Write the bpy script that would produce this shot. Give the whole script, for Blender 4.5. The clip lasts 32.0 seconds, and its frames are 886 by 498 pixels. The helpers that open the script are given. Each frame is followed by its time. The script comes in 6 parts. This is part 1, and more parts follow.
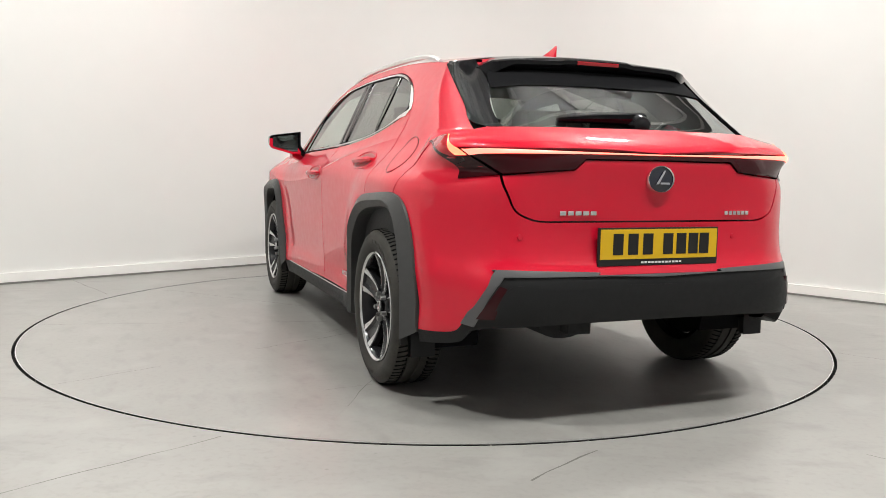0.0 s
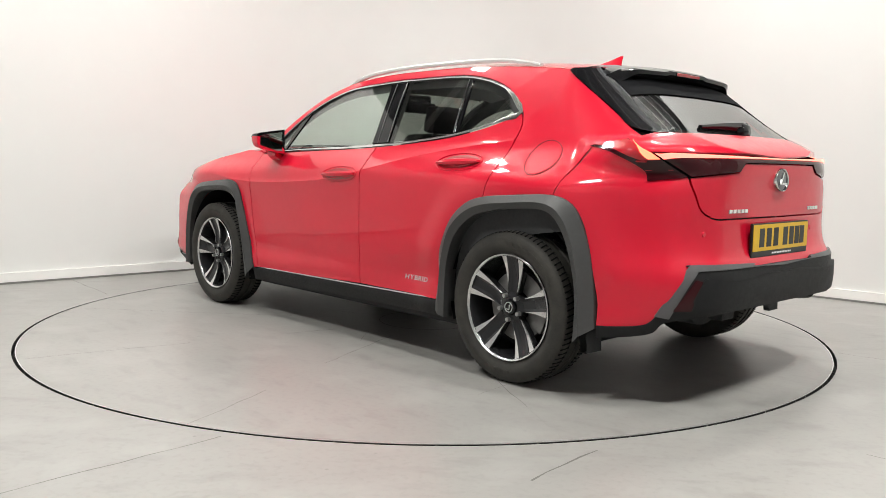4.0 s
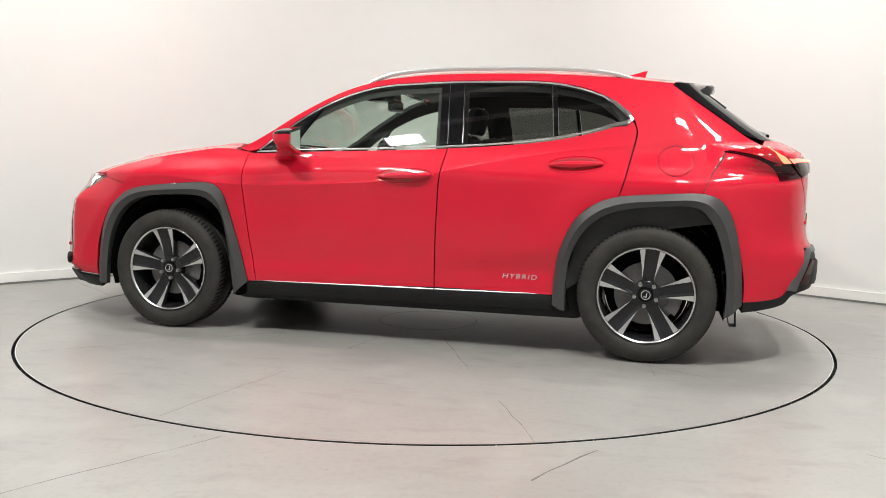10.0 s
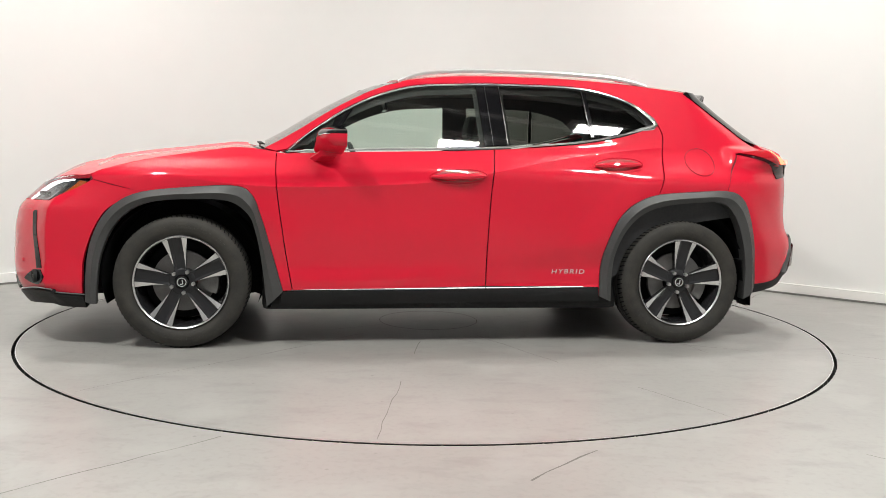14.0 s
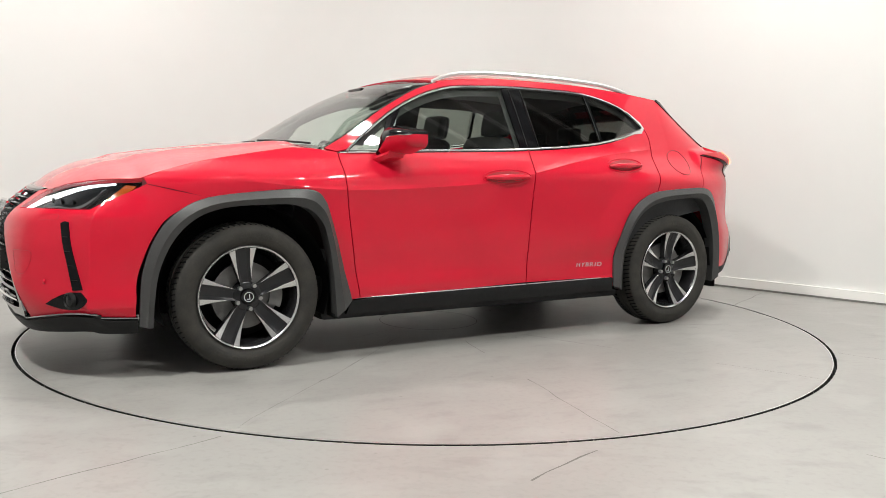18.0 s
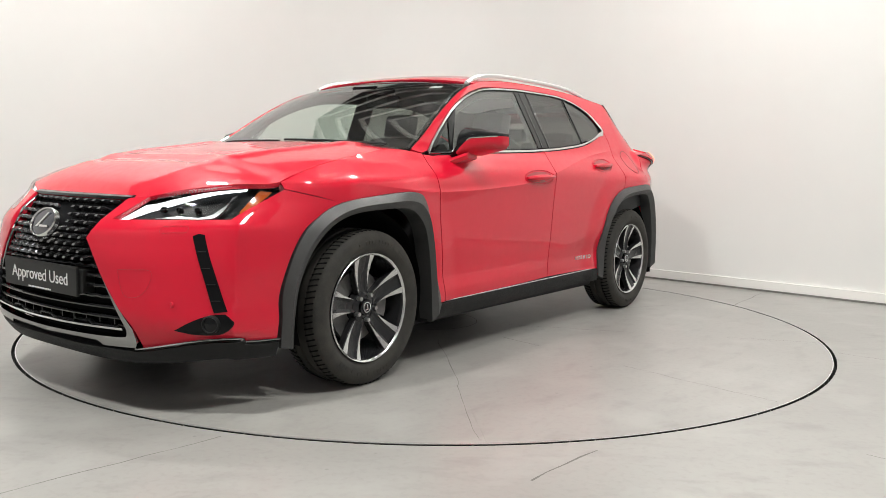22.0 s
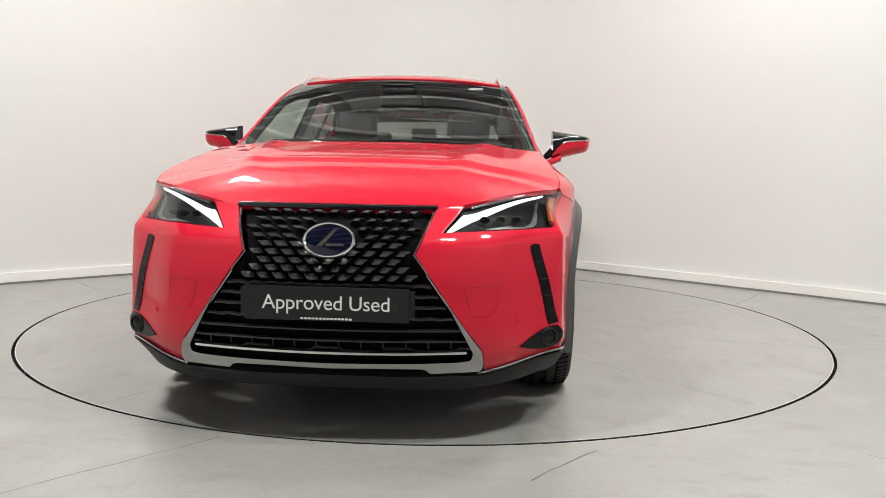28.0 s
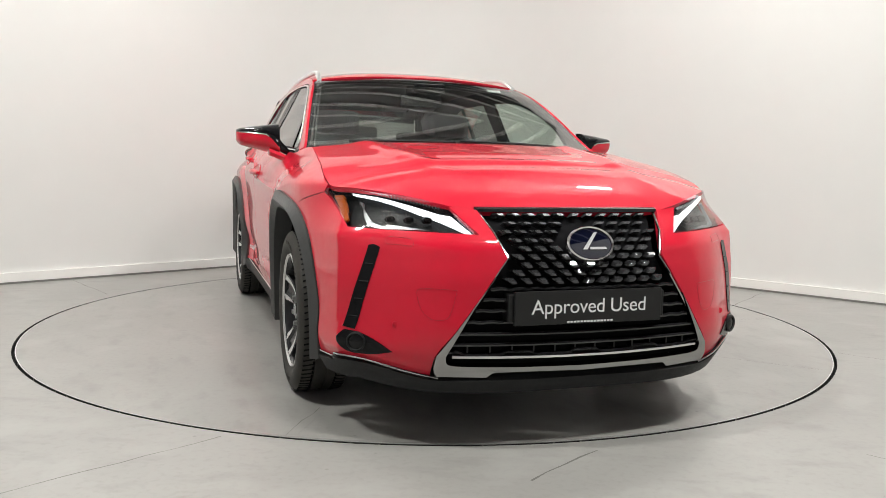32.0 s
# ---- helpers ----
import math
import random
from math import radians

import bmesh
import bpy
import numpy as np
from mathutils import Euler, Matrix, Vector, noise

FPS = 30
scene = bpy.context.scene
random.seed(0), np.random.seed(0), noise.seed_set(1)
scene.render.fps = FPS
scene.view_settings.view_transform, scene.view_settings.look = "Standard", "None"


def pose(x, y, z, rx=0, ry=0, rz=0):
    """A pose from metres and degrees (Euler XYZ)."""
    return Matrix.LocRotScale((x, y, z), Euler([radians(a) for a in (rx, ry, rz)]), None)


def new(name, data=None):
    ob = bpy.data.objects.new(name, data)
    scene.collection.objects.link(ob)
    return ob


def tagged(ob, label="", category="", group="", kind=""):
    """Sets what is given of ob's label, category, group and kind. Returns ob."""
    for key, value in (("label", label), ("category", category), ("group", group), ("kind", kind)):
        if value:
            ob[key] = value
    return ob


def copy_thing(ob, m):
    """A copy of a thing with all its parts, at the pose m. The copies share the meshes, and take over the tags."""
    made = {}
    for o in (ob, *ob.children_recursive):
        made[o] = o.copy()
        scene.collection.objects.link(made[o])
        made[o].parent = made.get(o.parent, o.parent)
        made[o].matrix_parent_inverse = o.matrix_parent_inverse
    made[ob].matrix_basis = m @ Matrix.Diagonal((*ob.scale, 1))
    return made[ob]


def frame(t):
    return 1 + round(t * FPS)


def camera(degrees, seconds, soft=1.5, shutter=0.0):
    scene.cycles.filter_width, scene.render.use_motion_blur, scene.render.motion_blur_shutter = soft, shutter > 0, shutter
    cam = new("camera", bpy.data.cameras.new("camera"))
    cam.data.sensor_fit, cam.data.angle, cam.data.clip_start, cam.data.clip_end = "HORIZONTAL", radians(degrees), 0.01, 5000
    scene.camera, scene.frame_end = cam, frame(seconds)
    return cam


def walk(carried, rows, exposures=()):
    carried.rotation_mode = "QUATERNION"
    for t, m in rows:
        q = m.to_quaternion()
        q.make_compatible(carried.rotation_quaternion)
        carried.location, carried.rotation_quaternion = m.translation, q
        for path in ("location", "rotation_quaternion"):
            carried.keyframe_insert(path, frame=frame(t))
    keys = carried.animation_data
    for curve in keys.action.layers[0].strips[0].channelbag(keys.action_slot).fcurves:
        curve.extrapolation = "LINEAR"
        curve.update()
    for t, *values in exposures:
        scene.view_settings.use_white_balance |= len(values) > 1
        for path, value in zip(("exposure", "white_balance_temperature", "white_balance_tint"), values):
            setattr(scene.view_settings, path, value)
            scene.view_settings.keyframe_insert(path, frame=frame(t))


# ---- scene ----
import collections
from mathutils import geometry

# ---- the camera stands still; the turntable turns ----
EYE = Vector((0.0, -4.999, 0.958))
cam = camera(56.50, 32.0, soft=0.45)
still = Matrix.Translation(EYE) @ pose(0, 0, 0, 90 - 5.92, 0, -0.94) @ pose(0, 0, 0, 0, 0, 1.12)
walk(cam, [(0.0, still), (32.0, still)], exposures=[(0.0, -0.13), (6.0, -0.06), (19.0, -0.07), (25.0, -0.18), (32.0, -0.20)])

# heading of the turntable, degrees at seconds
TURN_T = (0, 6, 9, 13, 19, 23, 28, 32)
TURN_A = (-69.75, -36.76, -20.85, 1.50, 35.34, 57.99, 85.35, 107.24)
TURN = np.polyfit(TURN_T, TURN_A, 5)


def heading(t):
    return float(np.polyval(TURN, t))


# ---- light: rectangular lamps under the dark roof, the rear pair added ----
world = bpy.data.worlds.new("world")
scene.world = world
world.use_nodes = True
world.node_tree.nodes["Background"].inputs[0].default_value = (0.9, 0.95, 1.0, 1)
world.node_tree.nodes["Background"].inputs[1].default_value = 0.02
# front three follow their highlights; last two added to brighten the back corner
LAMPS = [(-2.3, -3.0, 1.80), (1.2, -3.5, 1.10), (2.7, -2.7, 1.10), (-2.3, 0.75, 0.90), (2.3, 0.75, 0.95)]  # place and share of the light
LAMP_Z = 4.6
LAMP_WATTS = 117


def ceiling_lamps():
    for x, y, share in LAMPS:
        d = bpy.data.lights.new("panel_light", "AREA")
        d.shape, d.size, d.size_y, d.energy, d.color = "RECTANGLE", 0.50, 0.22, LAMP_WATTS * share, (0.985, 0.988, 0.94)
        o = new("panel_light", d)
        o.location = (x, y, LAMP_Z - 0.03)


ceiling_lamps()


# ---- materials ----
def material(name, color, rough=0.5, metal=0.0, coat=0.0, vary=0.0, scale=8.0, bump=0.0, bump_scale=60.0, emit=None, strength=0.0, trans=0.0, ior=1.45, second=None, stretch=None):
    m = bpy.data.materials.new(name)
    m.use_nodes = True
    t = m.node_tree
    b = t.nodes["Principled BSDF"]
    b.inputs["Base Color"].default_value = (*color, 1)
    b.inputs["Roughness"].default_value = rough
    b.inputs["Metallic"].default_value = metal
    b.inputs["Coat Weight"].default_value = coat
    b.inputs["Coat Roughness"].default_value = 0.03
    b.inputs["Transmission Weight"].default_value = trans
    b.inputs["IOR"].default_value = ior
    if emit:
        b.inputs["Emission Color"].default_value = (*emit, 1)
        b.inputs["Emission Strength"].default_value = strength
    if vary or bump:
        tc = t.nodes.new("ShaderNodeTexCoord")
        mp = t.nodes.new("ShaderNodeMapping")
        t.links.new(tc.outputs["Object"], mp.inputs["Vector"])
        if stretch:
            mp.inputs["Scale"].default_value = stretch
    if vary:
        n1 = t.nodes.new("ShaderNodeTexNoise")
        n1.inputs["Scale"].default_value, n1.inputs["Detail"].default_value = scale, 6
        n2 = t.nodes.new("ShaderNodeTexNoise")
        n2.inputs["Scale"].default_value, n2.inputs["Detail"].default_value = scale * 9, 4
        t.links.new(mp.outputs[0], n1.inputs["Vector"])
        t.links.new(mp.outputs[0], n2.inputs["Vector"])
        add = t.nodes.new("ShaderNodeMath")
        add.operation = "MULTIPLY_ADD"
        add.inputs[1].default_value = 0.45
        t.links.new(n2.outputs["Fac"], add.inputs[0])
        t.links.new(n1.outputs["Fac"], add.inputs[2])
        r = t.nodes.new("ShaderNodeMapRange")
        r.inputs["From Min"].default_value, r.inputs["From Max"].default_value = 0.45, 1.0
        t.links.new(add.outputs[0], r.inputs["Value"])
        mix = t.nodes.new("ShaderNodeMix")
        mix.data_type = "RGBA"
        two = second or tuple(c * (1 - vary) for c in color)
        mix.inputs["A"].default_value, mix.inputs["B"].default_value = (*color, 1), (*two, 1)
        t.links.new(r.outputs[0], mix.inputs["Factor"])
        t.links.new(mix.outputs["Result"], b.inputs["Base Color"])
        rr = t.nodes.new("ShaderNodeMapRange")
        rr.inputs["To Min"].default_value, rr.inputs["To Max"].default_value = rough * 0.85, min(1, rough * 1.2)
        t.links.new(n2.outputs["Fac"], rr.inputs["Value"])
        t.links.new(rr.outputs[0], b.inputs["Roughness"])
    if bump:
        n3 = t.nodes.new("ShaderNodeTexNoise")
        n3.inputs["Scale"].default_value, n3.inputs["Detail"].default_value = bump_scale, 5
        t.links.new(mp.outputs[0], n3.inputs["Vector"])
        bp = t.nodes.new("ShaderNodeBump")
        bp.inputs["Strength"].default_value, bp.inputs["Distance"].default_value = bump, 0.004
        t.links.new(n3.outputs["Fac"], bp.inputs["Height"])
        t.links.new(bp.outputs[0], b.inputs["Normal"])
    return m


def floor_material():
    """Grey floor paint: broad faint clouds, fine scuffs and a worn gloss."""
    m = material("floor_paint", (0.25, 0.243, 0.232), 0.36, coat=0.15)
    t = m.node_tree
    b = t.nodes["Principled BSDF"]
    b.inputs["Coat Roughness"].default_value = 0.22
    tc = t.nodes.new("ShaderNodeTexCoord")
    cloud = t.nodes.new("ShaderNodeTexNoise")
    cloud.inputs["Scale"].default_value, cloud.inputs["Detail"].default_value = 0.7, 5
    t.links.new(tc.outputs["Object"], cloud.inputs["Vector"])
    mp = t.nodes.new("ShaderNodeMapping")
    mp.inputs["Scale"].default_value, mp.inputs["Rotation"].default_value = (2.2, 5.0, 1.0), (0, 0, 0.9)
    t.links.new(tc.outputs["Object"], mp.inputs["Vector"])
    scuff = t.nodes.new("ShaderNodeTexNoise")
    scuff.inputs["Scale"].default_value, scuff.inputs["Detail"].default_value = 2.0, 8
    t.links.new(mp.outputs[0], scuff.inputs["Vector"])
    r1 = t.nodes.new("ShaderNodeMapRange")
    r1.inputs["From Min"].default_value, r1.inputs["From Max"].default_value = 0.35, 0.70
    t.links.new(cloud.outputs["Fac"], r1.inputs["Value"])
    r2 = t.nodes.new("ShaderNodeMapRange")
    r2.inputs["From Min"].default_value, r2.inputs["From Max"].default_value, r2.inputs["To Max"].default_value = 0.54, 0.76, 0.42
    t.links.new(scuff.outputs["Fac"], r2.inputs["Value"])
    spots = t.nodes.new("ShaderNodeTexVoronoi")
    spots.inputs["Scale"].default_value = 5.0
    t.links.new(tc.outputs["Object"], spots.inputs["Vector"])
    r3 = t.nodes.new("ShaderNodeMapRange")
    r3.inputs["From Min"].default_value, r3.inputs["From Max"].default_value, r3.inputs["To Min"].default_value, r3.inputs["To Max"].default_value = 0.02, 0.045, 0.5, 0.0
    t.links.new(spots.outputs["Distance"], r3.inputs["Value"])
    def mix(fac, a, c):
        n = t.nodes.new("ShaderNodeMix")
        n.data_type = "RGBA"
        t.links.new(fac, n.inputs["Factor"])
        if isinstance(a, tuple):
            n.inputs["A"].default_value = a
        else:
            t.links.new(a, n.inputs["A"])
        n.inputs["B"].default_value = c
        return n.outputs["Result"]
    col = mix(r1.outputs[0], (0.300, 0.291, 0.275, 1), (0.255, 0.247, 0.234, 1))
    col = mix(r2.outputs[0], col, (0.160, 0.153, 0.143, 1))
    col = mix(r3.outputs[0], col, (0.13, 0.126, 0.12, 1))
    grain = t.nodes.new("ShaderNodeTexNoise")
    grain.inputs["Scale"].default_value, grain.inputs["Detail"].default_value = 38.0, 6
    t.links.new(tc.outputs["Object"], grain.inputs["Vector"])
    r4 = t.nodes.new("ShaderNodeMapRange")
    r4.inputs["From Min"].default_value, r4.inputs["From Max"].default_value, r4.inputs["To Max"].default_value = 0.5, 0.75, 0.35
    t.links.new(grain.outputs["Fac"], r4.inputs["Value"])
    col = mix(r4.outputs[0], col, (0.20, 0.193, 0.181, 1))
    dust = t.nodes.new("ShaderNodeTexNoise")
    dust.inputs["Scale"].default_value, dust.inputs["Detail"].default_value = 3.1, 7
    t.links.new(tc.outputs["Object"], dust.inputs["Vector"])
    r5 = t.nodes.new("ShaderNodeMapRange")
    r5.inputs["From Min"].default_value, r5.inputs["From Max"].default_value, r5.inputs["To Max"].default_value = 0.52, 0.70, 0.60
    t.links.new(dust.outputs["Fac"], r5.inputs["Value"])
    col = mix(r5.outputs[0], col, (0.335, 0.328, 0.313, 1))
    t.links.new(col, b.inputs["Base Color"])
    return m


PAINT = material("red_paint", (0.60, 0.007, 0.029), 0.40, 0.0, 0.88, vary=0.05, scale=3.0)
PAINT.node_tree.nodes["Principled BSDF"].inputs["Specular IOR Level"].default_value = 0.1
GLOSS_BLACK = material("gloss_black", (0.005, 0.005, 0.006), 0.06, coat=0.05)
GLOSS_BLACK.node_tree.nodes["Principled BSDF"].inputs["Specular IOR Level"].default_value = 0.36
FOG_BLACK = material("fog_recess", (0.005, 0.005, 0.006), 0.14)
FOG_BLACK.node_tree.nodes["Principled BSDF"].inputs["Specular IOR Level"].default_value = 0.22
PLASTIC = material("black_plastic", (0.012, 0.0123, 0.013), 0.52, vary=0.25, scale=6, bump=0.15, bump_scale=500)
PLASTIC.node_tree.nodes["Principled BSDF"].inputs["Specular IOR Level"].default_value = 0.3
EDGE_CABLE_GREY = material("edge_cable_grey", (0.11, 0.11, 0.113), 0.36, metal=0.3)
FLARE = material("arch_plastic", (0.056, 0.056, 0.056), 0.42, vary=0.25, scale=5, bump=0.15, bump_scale=500)
BRIGHT_TRIM = material("bright_trim", (0.36, 0.36, 0.36), 0.12, metal=1.0)
DARK = material("dark_cavity", (0.008, 0.008, 0.009), 0.8)
DARK.node_tree.nodes["Principled BSDF"].inputs["Specular IOR Level"].default_value = 0.05
UNDER = material("underbody", (0.018, 0.018, 0.019), 0.75, vary=0.4, scale=5)
CHROME = material("chrome", (0.78, 0.78, 0.77), 0.10, metal=1.0)
SATIN = material("satin_metal", (0.70, 0.70, 0.70), 0.33, metal=0.75)
GUN = material("dark_alloy", (0.022, 0.022, 0.024), 0.24, metal=0.3, coat=0.3)
GUN.node_tree.nodes["Principled BSDF"].inputs["Specular IOR Level"].default_value = 0.25
MACHINED = material("machined_alloy", (0.66, 0.66, 0.66), 0.24, metal=0.95)
RUBBER = material("tyre_rubber", (0.026, 0.0255, 0.0245), 0.62, vary=0.35, scale=14, second=(0.050, 0.046, 0.040), bump=0.2, bump_scale=180)
RUBBER.node_tree.nodes["Principled BSDF"].inputs["Specular IOR Level"].default_value = 0.25
DISC = material("brake_steel", (0.20, 0.195, 0.19), 0.5, metal=0.5, vary=0.3, scale=20)
WALL_PAINT = material("wall_paint", (0.74, 0.737, 0.722), 0.75, vary=0.03, scale=0.5, bump=0.05, bump_scale=25)
SKIRT = material("skirting_paint", (0.82, 0.81, 0.79), 0.5, vary=0.05, scale=4)
FLOOR = floor_material()
CRACK = material("floor_crack", (0.15, 0.143, 0.133), 0.8)
# near black painted as the shade inside the turntable gap
GROOVE_SHADE = material("groove_shade", (0.006, 0.006, 0.006), 0.85)
GAP_SHADE = material("shadow_gap", (0.22, 0.215, 0.205), 0.8)
HALL_WALL = material("hall_wall", (0.32, 0.32, 0.325), 0.7, vary=0.2, scale=1.5)
ROOF_METAL = material("roof_sheet", (0.30, 0.30, 0.30), 0.5, vary=0.2, scale=2)
LAMP_GLOW = material("lamp_diffuser", (0.9, 0.9, 0.9), 0.5, emit=(0.985, 0.988, 0.94), strength=9)
# added glow, no known source: brightens the roof mirrored in the windscreen
ROOF_FILL = material("roof_fill_panel", (0.9, 0.9, 0.9), 0.5, emit=(0.985, 0.988, 0.94), strength=650)
SEAT = material("seat_cloth", (0.040, 0.040, 0.042), 0.7, vary=0.3, scale=10, bump=0.2, bump_scale=200)


def glass(name, tint, dark, base=0.06):
    m = bpy.data.materials.new(name)
    m.use_nodes = True
    t = m.node_tree
    t.nodes.clear()
    out = t.nodes.new("ShaderNodeOutputMaterial")
    tr = t.nodes.new("ShaderNodeBsdfTransparent")
    tr.inputs[0].default_value = (*[c * dark for c in tint], 1)
    gl = t.nodes.new("ShaderNodeBsdfGlossy")
    gl.inputs["Roughness"].default_value = 0.02
    lw = t.nodes.new("ShaderNodeLayerWeight")
    lw.inputs["Blend"].default_value = 0.5
    pw = t.nodes.new("ShaderNodeMath")
    pw.operation, pw.inputs[1].default_value = "POWER", 3.8
    t.links.new(lw.outputs["Facing"], pw.inputs[0])
    fr = t.nodes.new("ShaderNodeMath")
    fr.operation, fr.inputs[1].default_value, fr.inputs[2].default_value = "MULTIPLY_ADD", 1.0 - base, base
    t.links.new(pw.outputs[0], fr.inputs[0])
    mx = t.nodes.new("ShaderNodeMixShader")
    t.links.new(fr.outputs[0], mx.inputs[0])
    t.links.new(tr.outputs[0], mx.inputs[1])
    t.links.new(gl.outputs[0], mx.inputs[2])
    t.links.new(mx.outputs[0], out.inputs[0])
    return m


GLASS = glass("clear_glass", (0.86, 0.95, 0.89), 0.88, 0.08)
SCREEN = glass("screen_glass", (0.86, 0.95, 0.89), 0.86, 0.09)
PRIVACY = glass("privacy_glass", (0.84, 0.88, 0.82), 0.30, 0.045)
REAR_GLASS = glass("rear_glass", (0.84, 0.88, 0.84), 0.30, 0.045)
LENS = glass("lamp_lens", (1, 1, 1), 0.93, 0.022)


# ---- mesh helpers ----
def mesh_of(name, verts, faces, normals=None, smooth=True):
    me = bpy.data.meshes.new(name)
    me.from_pydata([tuple(v) for v in verts], [], faces)
    me.polygons.foreach_set("use_smooth", [smooth] * len(me.polygons))
    if normals is not None:
        me.normals_split_custom_set([tuple(n) for n in normals])
    me.update()
    return me


def add(name, me, mat, parent=None, label=""):
    o = new(name, me)
    if mat and not me.materials:
        me.materials.append(mat)
    if parent:
        o.parent = parent
    return tagged(o, label)


def part(name, bm, mat, parent=None, label="", smooth=False):
    me = bpy.data.meshes.new(name)
    for f in bm.faces:
        f.smooth = smooth
    bm.normal_update()
    bm.to_mesh(me)
    bm.free()
    return add(name, me, mat, parent, label)


def box(bm, x0, x1, y0, y1, z0, z1, bevel=0.0):
    m = Matrix.Translation(((x0 + x1) / 2, (y0 + y1) / 2, (z0 + z1) / 2)) @ Matrix.Diagonal((abs(x1 - x0), abs(y1 - y0), abs(z1 - z0), 1))
    r = bmesh.ops.create_cube(bm, size=1, matrix=m)
    if bevel:
        es = list({e for v in r["verts"] for e in v.link_edges})
        bmesh.ops.bevel(bm, geom=es, offset=bevel, segments=2, affect="EDGES", profile=0.6)
    return r["verts"]


def hermite(xs, ys):
    """A smooth curve through knots, as a function on arrays."""
    xs, ys = np.array(xs, float), np.array(ys, float)
    h = np.diff(xs)
    d = np.diff(ys) / h
    k = np.zeros(len(xs))
    k[1:-1] = np.where(d[:-1] * d[1:] > 0, (d[:-1] * h[1:] + d[1:] * h[:-1]) / (h[:-1] + h[1:]), 0.0)
    k[0], k[-1] = d[0], d[-1]

    def f(x):
        x = np.asarray(x, float)
        i = np.clip(np.searchsorted(xs, x) - 1, 0, len(h) - 1)
        s = np.clip((x - xs[i]) / h[i], 0, 1)
        a, b = ys[i], ys[i + 1]
        v = a * (1 + 2 * s) * (1 - s) ** 2 + b * s * s * (3 - 2 * s) + h[i] * (k[i] * s * (1 - s) ** 2 - k[i + 1] * s * s * (1 - s))
        return v + np.where(x < xs[0], (x - xs[0]) * k[0], 0) + np.where(x > xs[-1], (x - xs[-1]) * k[-1], 0)
    return f


def smooth_run(pts, n=6):
    """Catmull-Rom through points of any dimension."""
    p = [np.array(q, float) for q in pts]
    if len(p) < 3:
        return p
    out = []
    for i in range(len(p) - 1):
        a, b, c, d = p[max(i - 1, 0)], p[i], p[i + 1], p[min(i + 2, len(p) - 1)]
        for j in range(n):
            s = j / n
            out.append(0.5 * (2 * b + (c - a) * s + (2 * a - 5 * b + 4 * c - d) * s * s + (3 * b - a - 3 * c + d) * s ** 3))
    return out + [p[-1]]


def outline(*runs, n=6):
    """A closed outline; each run is smoothed and they meet at corners."""
    out = []
    for r in runs:
        for q in smooth_run(r, n):
            if not out or np.hypot(*(q - out[-1])) > 1e-4:
                out.append(q)
    if np.hypot(*(out[0] - out[-1])) < 1e-4:
        out.pop()
    return out


def inset(poly, d):
    p = np.array(poly)
    area = 0.5 * np.sum(p[:, 0] * np.roll(p[:, 1], -1) - np.roll(p[:, 0], -1) * p[:, 1])
    if area < 0:
        p = p[::-1]
    e = np.roll(p, -1, 0) - p
    e /= np.maximum(np.linalg.norm(e, axis=1, keepdims=True), 1e-9)
    nn = np.stack([-e[:, 1], e[:, 0]], 1)
    b = nn + np.roll(nn, 1, 0)
    b /= np.maximum(0.35, (b * nn).sum(1, keepdims=True))
    return p + b * d


